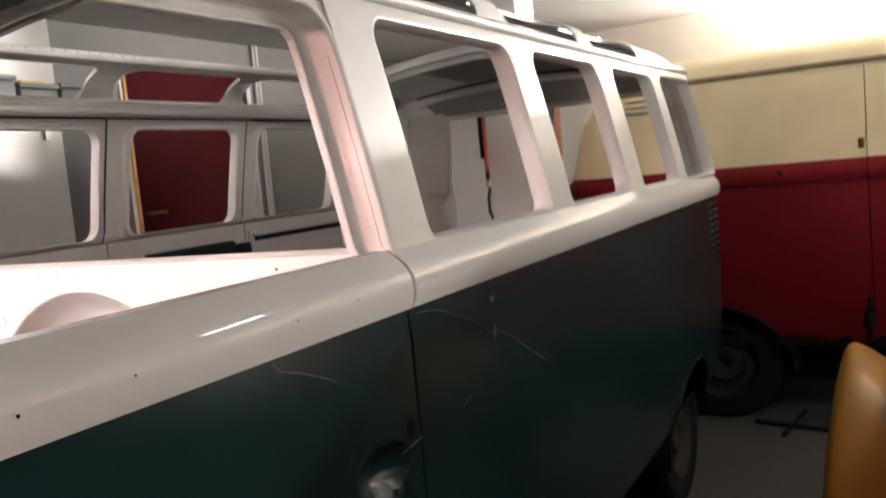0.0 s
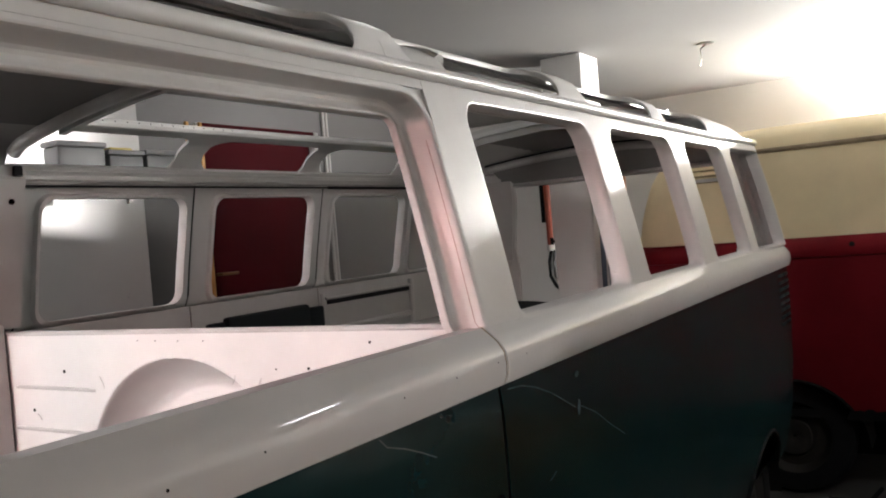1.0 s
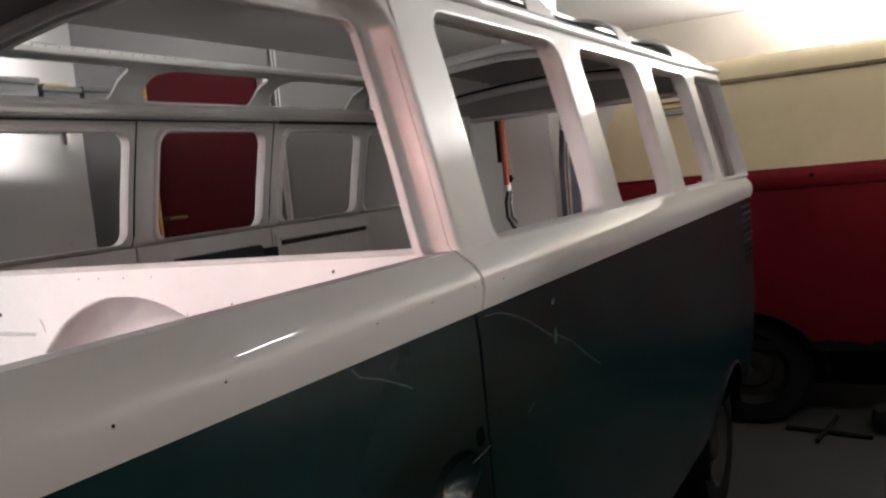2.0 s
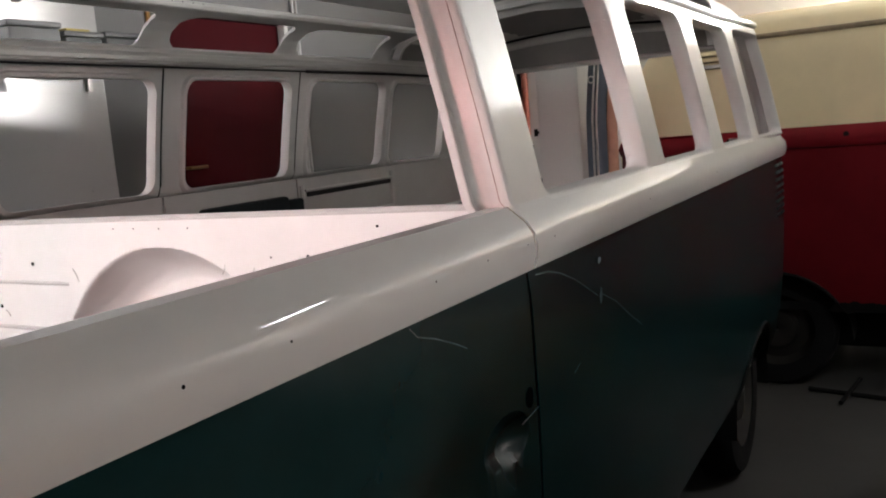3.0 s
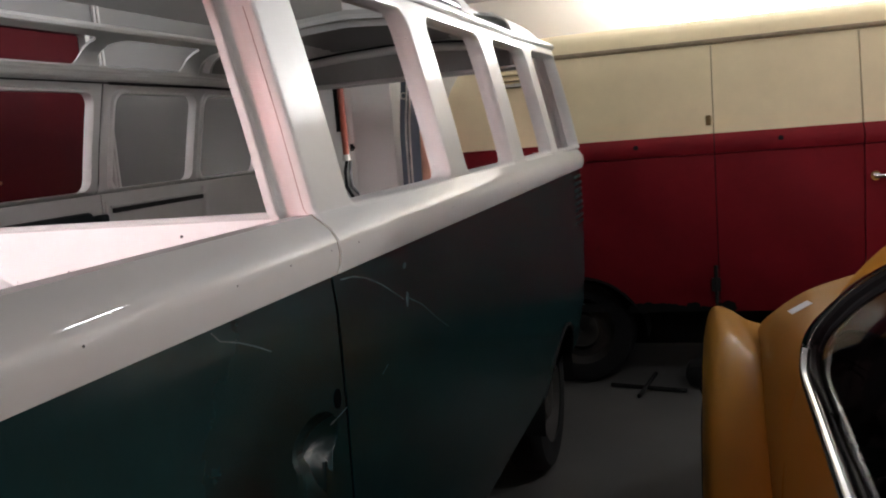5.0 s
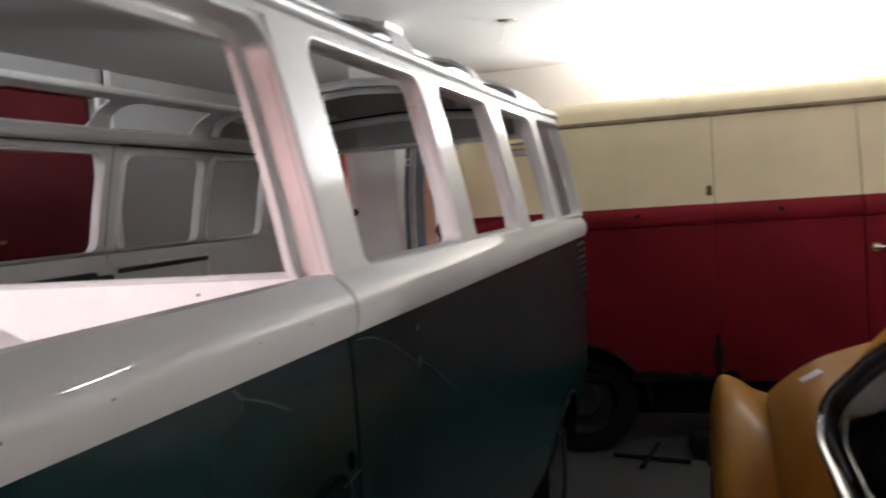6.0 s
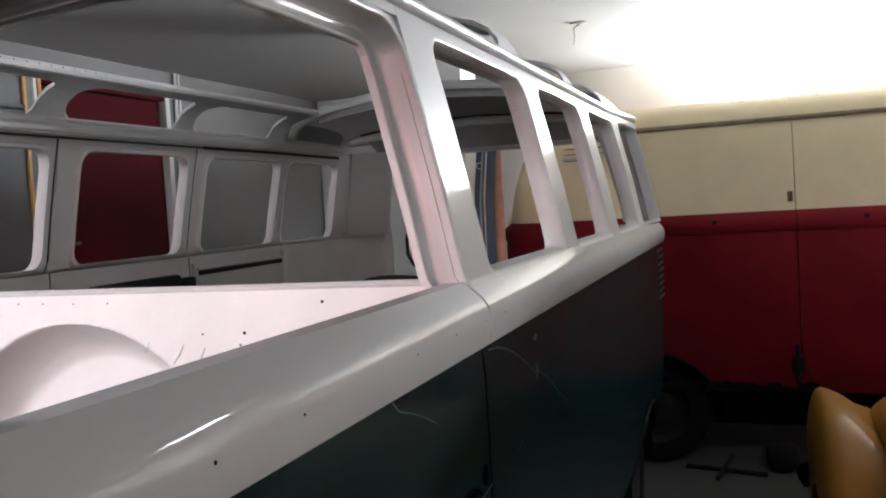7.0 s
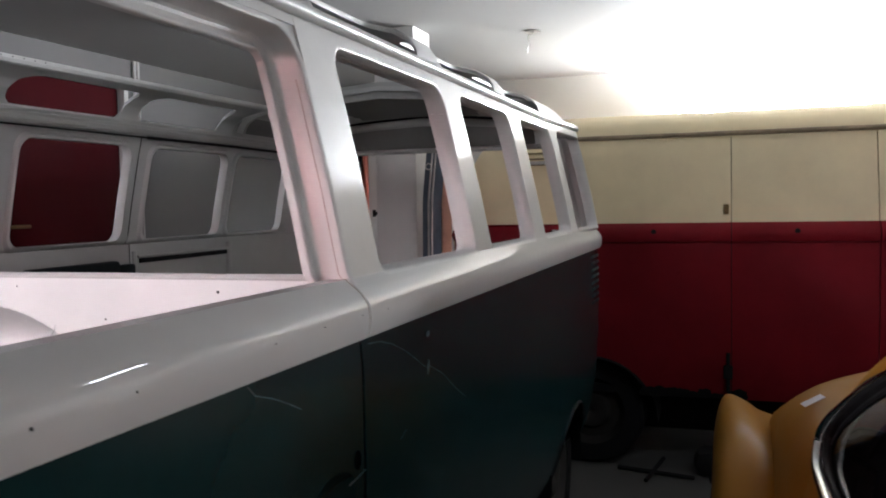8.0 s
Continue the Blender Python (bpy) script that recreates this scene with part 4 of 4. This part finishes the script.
    bmesh.ops.translate(bm, verts=bm.verts, vec=(g * 0.60, 2.0, 0.47))
    part("lens", bm, M_GLASS, lamp)
    bm = spin([(-0.02, 0.086), (0.012, 0.088), (0.012, 0.098), (-0.02, 0.105)], 24, "y")
    bmesh.ops.translate(bm, verts=bm.verts, vec=(g * 0.60, 2.0, 0.47))
    part("rim", bm, M_CHROME, lamp)
    for y in (1.22, -1.18):
        wheel(car, g * 0.655, y, "R" if g < 0 else "L", 0.315)
    seat = empty_part("seat", car)
    part("cushion", box((g * 0.29 - 0.23, -0.55, 0.42), (g * 0.29 + 0.23, -0.05, 0.58), 0.05), M_SEAT, seat, "dark vinyl seat cushion")
    part("backrest", box((g * 0.29 - 0.22, -0.68, 0.56), (g * 0.29 + 0.22, -0.52, 1.10), 0.06), M_SEAT, seat, "dark vinyl seat back")
part("floor", box((-0.60, -1.9, 0.28), (0.60, 1.7, 0.32)), M_DARK, car)
part("dashboard", box((-0.50, 0.40, 0.68), (0.50, 0.52, 0.94), 0.04), M_SEAT, car, "dark dashboard")
bm = spin([(-0.012, 0.18), (0.0, 0.168), (0.012, 0.18), (0.0, 0.192)], 32, "y")
bmesh.ops.rotate(bm, verts=bm.verts, cent=(0, 0, 0), matrix=Matrix.Rotation(radians(-28), 3, "X"))
bmesh.ops.translate(bm, verts=bm.verts, vec=(-0.28, 0.18, 0.88))
tube_into(bm, [(-0.45, 0.18, 0.88), (-0.28, 0.2, 0.85), (-0.11, 0.18, 0.88)], 0.010)
tube_into(bm, [(-0.28, 0.2, 0.85), (-0.28, 0.42, 0.74)], 0.018)
part("steering_wheel", bm, M_SEAT, car, "black steering wheel")
for y, z in ((2.09, 0.42), (-2.12, 0.42)):
    part("bumper", tube([(-0.72, y - (0.18 if y > 0 else -0.18), z), (-0.6, y - (0.05 if y > 0 else -0.05), z), (-0.3, y, z), (0.3, y, z), (0.6, y - (0.05 if y > 0 else -0.05), z), (0.72, y - (0.18 if y > 0 else -0.18), z)], 0.045, 10), M_CHROME, car, "chrome bumper")

# ---- wheel brace on the floor ----
wb = empty("wheel_brace", "dark steel four-way wheel brace lying on the floor", "tool", pose(0.205, 3.24, 0.014, 0, 0, 0))
part("bar", tube([(-0.19, 0.01, 0), (0.2, -0.08, 0)], 0.011), M_DARK, wb)
part("bar", tube([(0.03, 0.2, 0.006), (-0.03, -0.2, 0.006)], 0.011), M_DARK, wb)

# ---- things behind the green van ----
pipe = empty("pipe", "red-brown riser pipe with grey valve and hoses on the back wall", "pipe")
part("riser", tube([(-2.30, 5.30, 1.30), (-2.30, 5.30, CEIL - 0.002)], 0.027, 12), M_COPPER, pipe)
part("riser", tube([(-2.355, 5.315, 1.50), (-2.355, 5.315, CEIL - 0.002)], 0.018, 8), M_DARK, pipe, "thin dark pipe")
part("valve", tube([(-2.30, 5.30, 1.26), (-2.30, 5.30, 1.31)], 0.034, 10), M_STEEL, pipe, "grey metal valve")
part("hose", tube([(-2.30, 5.30, 1.26), (-2.315, 5.28, 1.17), (-2.31, 5.27, 1.05), (-2.26, 5.25, 0.97), (-2.20, 5.24, 0.92), (-2.19, 5.24, 0.5), (-2.2, 5.24, 0.012)], 0.014, 8), M_RUBBER, pipe, "dark rubber hose")
part("hose", tube([(-2.27, 5.31, 1.26), (-2.275, 5.295, 1.17), (-2.27, 5.285, 1.05), (-2.22, 5.28, 0.99), (-2.15, 5.27, 0.93), (-2.14, 5.27, 0.5), (-2.15, 5.27, 0.012)], 0.014, 8), M_PLASTIC, pipe, "grey hose")
tap = empty("tap_lever", "short dark tap lever on the side of the column", "tap")
part("stem", tube([(-1.276, 3.2, 1.38), (-1.33, 3.19, 1.38)], 0.008), M_DARK, tap)
part("knob", tube([(-1.33, 3.19, 1.36), (-1.33, 3.19, 1.40)], 0.011, 8), M_DARK, tap)

lean = empty("blue_panel", "blue-grey ribbed body panel standing on end by the column", "body panel")
def bow(z):
    return 0.05 * math.sin(math.pi * min(1, z / 1.9))
part("skin", grid(steps(0.0, 1.80, 24), steps(0, 1, 6), lambda z, k, th: Vector((-0.99 + 0.105 * k + 0.03 * max(0, z - 1.45) / 0.35, 3.07 - bow(z) + 0.02 * (2 * k - 1) ** 2 + th, z)), 0.012), M_BLUEGREY, lean)
for k in (0.40, 0.58):
    part("rib", tube([(-0.99 + 0.105 * k + 0.03 * max(0, z - 1.45) / 0.35, 3.066 - bow(z) + 0.02 * (2 * k - 1) ** 2, z) for z in steps(0.0, 1.80, 24)], 0.006), M_STEEL, lean, "bright metal rib")
ring = spin([(-0.005, 0.016), (0.0, 0.012), (0.005, 0.016), (0.0, 0.020)], 20, "y")
bmesh.ops.translate(ring, verts=ring.verts, vec=(-0.937, 3.012, 1.624))
part("ring", ring, M_STEEL, lean, "bright metal ring")

def edge(z):
    return (-0.912 + 0.045 * (max(0, z - 1.45) / 0.27) ** 2, 3.095 - 0.6 * bow(z), z)


orange = empty("orange_panel", "rust-orange primed curved panel standing on end", "body panel")
part("skin", grid(steps(0.0, 1.72, 24), steps(0, 1, 5), lambda z, k, th: Vector((-0.910 + 0.068 * k + (1 - k) * 0.045 * (max(0, z - 1.45) / 0.27) ** 2, 3.10 - 0.6 * bow(z) + 0.01 * k + th, z)), 0.014), M_ORANGE, orange)

# Black strip drawn in for the shadow line between the two panels.
part("edge_shadow", tube([edge(z) for z in steps(0.012, 1.715, 30)], 0.007, 8), M_BLACK, orange, "black strip for the shadow line beside the panel")

# ---- shelf with boxes on the west wall ----
shelf = empty("wall_shelf", "narrow white wall shelf carrying grey plastic boxes", "shelf")
part("board", box((X0 + 0.152, 1.02, 1.83), (X0 + 0.48, 1.77, 1.85), 0.003), M_INNER, shelf)
for y in (1.12, 1.62):
    part("bracket", box((X0 + 0.152, y - 0.012, 1.76), (X0 + 0.172, y + 0.012, 1.83)), M_STEEL, shelf)


def crate(name, y0, y1, h, m, label):
    c = empty(name, label, "box", pose(X0 + 0.40, (y0 + y1) / 2, 1.8505))
    w = (y1 - y0) / 2
    part("tub", box((-0.055, -w + 0.008, 0), (0.055, w - 0.008, h - 0.025), 0.010), m, c)
    part("lid", box((-0.062, -w, h - 0.024), (0.062, w, h), 0.008), m, c)
    return c


tagged(crate("storage_box", 1.03, 1.285, 0.168, M_PLASTIC, "grey plastic storage box with a lid on the shelf"), group="boxes on the shelf")
tagged(crate("storage_box", 1.290, 1.496, 0.138, M_PLASTIC, "low grey plastic box with a lid on the shelf"), group="boxes on the shelf")
tagged(crate("storage_box", 1.500, 1.74, 0.146, M_PLASTIC, "small grey plastic box with a lid on the shelf"), group="boxes on the shelf")

# ---- loose things in the green van ----
# Added dark slab, standing in for a dark cut-out in the door's inner panel.
cutout = empty("cutout_slab", "dark green slab added in place of a cut-out in the load doors", "seat")
M_CUTOUT = mat("dark_green_fill", (0.006, 0.009, 0.011), 0.7, spec=0.15, vary=0.3, scale=8, bump=0.1)
part("pad", box((-1.655, 0.955, 0.445), (-1.615, 1.405, 1.233), 0.012), M_CUTOUT, cutout)
part("slab_side", box((-1.655, 1.4055, 0.445), (-1.625, 1.503, 1.216), 0.008), M_CUTOUT, cutout)
part("slab_side", box((-1.655, 0.87, 0.445), (-1.630, 0.9545, 1.219), 0.010), M_CUTOUT, cutout)
part("engine_deck", box((-WIDE + 0.075, 2.10, 0.445), (-0.075, 2.84, 1.06), 0.01), M_INNER, green_van)
tarp = empty("cushion", "dark grey folded cloth lying on the engine deck", "cloth")
def drape(x, y, th):
    u, w = (x + 1.26) / 0.21, (y - 2.42) / 0.30
    r = max(abs(u), abs(w)) ** 2
    return Vector((x + 0.02 * math.sin(9 * y), y + 0.03 * math.sin(11 * x), 1.062 + 0.048 * max(0.0, 1 - r) ** 0.6 * (0.8 + 0.2 * math.sin(14 * x + 5 * y)) + th))
part("fold", grid(steps(-1.47, -1.05, 24), steps(2.12, 2.72, 24), drape, 0.006), mat("dark_cloth", (0.022, 0.022, 0.023), 0.9, spec=0.05, vary=0.3, scale=14, bump=0.2), tarp)

# ---- small ceiling and floor things ----
hook = empty("ceiling_hook", "small metal plate with a loose wire hanging from the ceiling", "hook")
part("plate", tube([(-0.47, 3.51, CEIL - 0.006), (-0.47, 3.51, CEIL - 0.0005)], 0.045, 20), M_STEEL, hook)
part("wire", tube([(-0.47, 3.51, CEIL - 0.006), (-0.50, 3.50, CEIL - 0.03), (-0.495, 3.50, CEIL - 0.08), (-0.505, 3.50, CEIL - 0.12)], 0.0035, 6), M_STEEL, hook)
block = empty("rubber_block", "black rubber block on the floor", "block")
part("body", box((0.40, 3.20, 0.0), (0.56, 3.38, 0.14), 0.055), M_DARK, block)


# ---- marks, holes and fittings ----
def disc(center, axis, r, depth=0.0015, n=12):
    c, a = Vector(center), Vector(axis).normalized()
    return tube([c - a * 0.002, c + a * depth], r, n)


for q, z, r in ((-0.711, 1.246, 0.0019), (-0.577, 1.248, 0.0015), (-0.305, 1.251, 0.0013), (-0.164, 1.252, 0.0013), (-0.03, 1.252, 0.0011), (0.075, 1.25, 0.0013), (0.62, 1.25, 0.0013), (1.3, 1.25, 0.0013)):
    part("trim_hole", disc(flank("L", q, z), (1, 0, 0.1), r, 0.0004), M_HOLE, green_van, "small dark trim hole")
for x, z, r in ((-1.235, 1.21, 0.0045), (-1.373, 1.109, 0.0045), (-0.952, 1.285, 0.0013), (-0.891, 1.284, 0.0013), (-0.817, 1.283, 0.0013), (-0.737, 1.283, 0.0013), (-0.445, 1.226, 0.003), (-0.532, 1.224, 0.0018), (-0.289, 1.278, 0.0026), (-0.146, 1.277, 0.0026), (-0.455, 1.205, 0.002)):
    part("bulkhead_hole", disc((x, BY, z), (0, -1, 0), r), M_DARK, green_van, "small dark screw hole")
for x0, x1, z in ((-1.44, -1.12, 1.167), (-1.455, -1.165, 1.06), (-1.45, -1.18, 0.96)):
    part("bulkhead_rib", tube([(x0, BY + 0.002, z), (x0 + 0.02, BY, z + 0.001), (x1 - 0.03, BY, z - 0.001), (x1, BY + 0.003, z - 0.002)], 0.005), M_INNER, green_van)
part("bulkhead_rim", tube([(-1.62, BY + 0.006, 1.303), (-0.085, BY + 0.006, 1.303)], 0.0075), M_INNER, green_van)
part("bulkhead_post", box((-1.62, -0.03, 0.45), (-1.465, 0.028, 1.33), 0.01), M_INNER, green_van)
bm = disc(flank("L", -0.031, 1.018, 0.0), (1, 0, 0), 0.0155, 0.001, 24)
bmesh.ops.scale(bm, vec=(1, 0.85, 1), space=Matrix.Translation((0, 0.031, -1.018)), verts=bm.verts)
part("lock_hole", bm, M_HOLE, green_van, "black open lock hole")
part("door_post_hole", disc((-1.5475, 0.127, 1.658), (0.98, 0, -0.21), 0.008, 0.002, 16), M_HOLE, green_van, "dark round hole")
part("door_post_clip", box((-1.532, 0.125, 1.725), (-1.518, 0.15, 1.755), 0.003), M_BLACK, green_van, "small black clip")


def scratch(points, r):
    part("scratch", tube([flank("L", q, z, 0.0004) for q, z in points], r, 5), M_SCRATCH, green_van, "pale scratch in the green paint")


scratch([(0.03, 1.196), (0.08, 1.192), (0.13, 1.180), (0.19, 1.158), (0.25, 1.130), (0.30, 1.106)], 0.0011)
scratch([(0.315, 1.108), (0.40, 1.075), (0.48, 1.03), (0.56, 0.99)], 0.0009)
scratch([(-0.345, 1.202), (-0.33, 1.188), (-0.29, 1.176), (-0.25, 1.160), (-0.215, 1.144)], 0.0011)
scratch([(0.0, 0.993), (-0.062, 0.986)], 0.0010)
scratch([(0.16, 1.0), (0.19, 1.01)], 0.0008)
for q, z, a, b in ((0.316, 1.104, 0.007, 0.015), (0.319, 1.169, 0.009, 0.006)):
    bm = bmesh.new()
    ring = []
    for k in range(14):
        t = 2 * math.pi * k / 14
        w = 1 + 0.2 * math.sin(2 * t + q * 40) + 0.12 * math.sin(5 * t + z * 90)
        ring.append(bm.verts.new(flank("L", q + a * w * math.cos(t), z + b * w * math.sin(t), -0.0006)))
    bm.faces.new(ring)
    part("scuff", bm, M_SCUFF, green_van, "dull scuff in the green paint")

# air louvres above the rear wheel, each a pressed hood
for col in range(2):
    for k in range(8):
        z = 1.178 - 0.029 * k
        def louvre(q, w, th, zz=z):
            hump = 0.005 * math.sin(math.pi * min(1, max(0, w))) * min(1, 6 * min(q, 1 - q))
            return flank("L", 2.485 + 0.105 * col + 0.09 * q, zz - 0.006 + 0.012 * w, -0.001 - hump)
        part("louvre", grid(steps(0, 1, 6), steps(0, 1, 4), louvre), M_LOUVRE, green_van)

# fittings of the red van's load doors
def on_red(q, z, d=0.0):
    return flank("R", q, z) + Vector((-d, 0, 0))


for q in (1.827, 1.145, 0.46, 2.35):
    part("trim_hole", disc(on_red(q, 1.262), (-1, 0, 0), 0.013), M_DARK, red_van, "dark trim hole in the belt")
x, y, z = on_red(1.472, 1.375)
part("latch", box((x - 0.014, y - 0.010, z - 0.028), (x + 0.004, y + 0.014, z + 0.022), 0.004), M_BRASS, red_van, "small tarnished brass latch")
x, y, z = on_red(1.466, 0.548)
part("hinge", box((x - 0.02, y - 0.022, z - 0.035), (x + 0.01, y + 0.022, z + 0.035), 0.005), M_DARK, red_van, "dark rusty hinge")
part("hinge", tube([(x - 0.012, y, z - 0.10), (x - 0.012, y, z + 0.10)], 0.010), M_DARK, red_van)
# The lowest scoop is white instead of cream, standing in for its bright reflection.
for k, (z, w, m) in enumerate(((1.635, 0.22, M_INNER), (1.668, 0.26, M_CREAM), (1.698, 0.26, M_CREAM))):
    bm = bmesh.new()
    rings = []
    for i in range(11):
        q = 2.335 + (0.26 - w) + w * i / 10
        swell = min(1.0, 5 * min(i, 10 - i) / 10)
        rings.append([bm.verts.new(on_red(q, z + dz, dx * swell)) for dz, dx in ((0.012, -0.002), (0.004, 0.012), (-0.004, 0.022), (-0.008, 0.020), (-0.006, -0.002))])
    for a, b in zip(rings, rings[1:]):
        for i in range(5):
            bm.faces.new((a[i], a[(i + 1) % 5], b[(i + 1) % 5], b[i]))
    part("air_scoop", bm, m, red_van)
    part("scoop_slot", grid(steps(2.345 + (0.26 - w), 2.585, 8), [0, 1], lambda q, u, th, zz=z: on_red(q, zz - 0.009 - 0.0035 * u, 0.0015 - th), 0.002), M_HOLE, red_van, "dark slot under an air scoop")
handle = empty_part("handle", red_van)
a, b = on_red(0.735, 1.055), on_red(0.60, 1.052)
part("grip", tube([a, a + Vector((-0.035, 0, 0)), a + Vector((-0.04, -0.02, 0)), b + Vector((-0.04, 0.0, 0)), b + Vector((-0.03, -0.01, -0.006))], [0.012, 0.011, 0.010, 0.009, 0.007], 10), M_CHROME, handle, "chrome door handle")
part("rose", disc(a, (-1, 0, 0), 0.022, 0.006, 18), M_CHROME, handle)

# conduit beside the red door
cond = empty("conduit", "pair of white cable conduits on the wall beside the door", "conduit")
for y in (3.40, 3.435):
    part("pipe", tube([(X0 + 0.014, y, 0.002), (X0 + 0.014, y, CEIL - 0.002)], 0.012), M_INNER, cond)

# a small pale oblong patch on the car's hood
tag = empty("pale_patch", "small pale oblong patch on the ochre hood", "paper", pose(0.752, 0.86, 0.953, 4, -24, 20))
part("sheet", box((-0.026, -0.012, 0.0), (0.026, 0.012, 0.0015)), mat("pale_patch_grey", (0.55, 0.57, 0.60), 0.6), tag)

# tack holes along the roof opening's rail
for k in range(15):
    c = roof_point(0.24 + 0.042 * k, 2 - W_RAIL) + Vector((0.0125, 0, -0.003))
    part("tack_hole", disc(c, (0.92, 0, 0.38), 0.0022, 0.0006, 8), M_DARK, green_van, "small dark tack hole")
lid = empty("yellow_tray", "flat yellow plastic tray lying on the low grey box", "tray", pose(X0 + 0.40, 1.37, 1.989))
part("tray", box((-0.05, -0.06, 0.0), (0.05, 0.06, 0.010), 0.003), mat("yellow_plastic", (0.38, 0.29, 0.05), 0.45), lid)

M_RUB = mat("grey_rub_mark", (0.43, 0.42, 0.41), 0.6, vary=0.3, scale=50)
for x0, z0, x1, z1, r in ((-0.60, 1.17, -0.575, 1.205, 0.0012), (-0.555, 1.16, -0.53, 1.20, 0.0015), (-0.66, 1.19, -0.65, 1.21, 0.001), (-1.10, 1.20, -1.085, 1.17, 0.0015), (-1.36, 1.10, -1.345, 1.085, 0.002), (-0.30, 1.20, -0.27, 1.215, 0.001)):
    part("rub_mark", tube([(x0, BY, z0), ((x0 + x1) / 2 + 0.003, BY - 0.0003, (z0 + z1) / 2), (x1, BY, z1)], r, 5), M_RUB, green_van, "faint grey rub mark")

# rust and grime eaten into the lower edge of the red van's side
grime = random.Random(5)
for k in range(9):
    q, z, a, b = 1.42 + 0.055 * k, 0.405 + 0.02 * grime.random(), 0.03 + 0.03 * grime.random(), 0.015 + 0.03 * grime.random()
    bm = bmesh.new()
    ring = []
    for i in range(18):
        t = 2 * math.pi * i / 18
        w = 0.85 + 0.3 * grime.random()
        ring.append(bm.verts.new(on_red(q + a * w * math.cos(t), max(0.40, z + b * w * math.sin(t)), 0.0012 + 0.0003 * k)))
    bm.faces.new(ring)
    part("grime_patch", bm, M_DARK, red_van, "dark rusty grime")
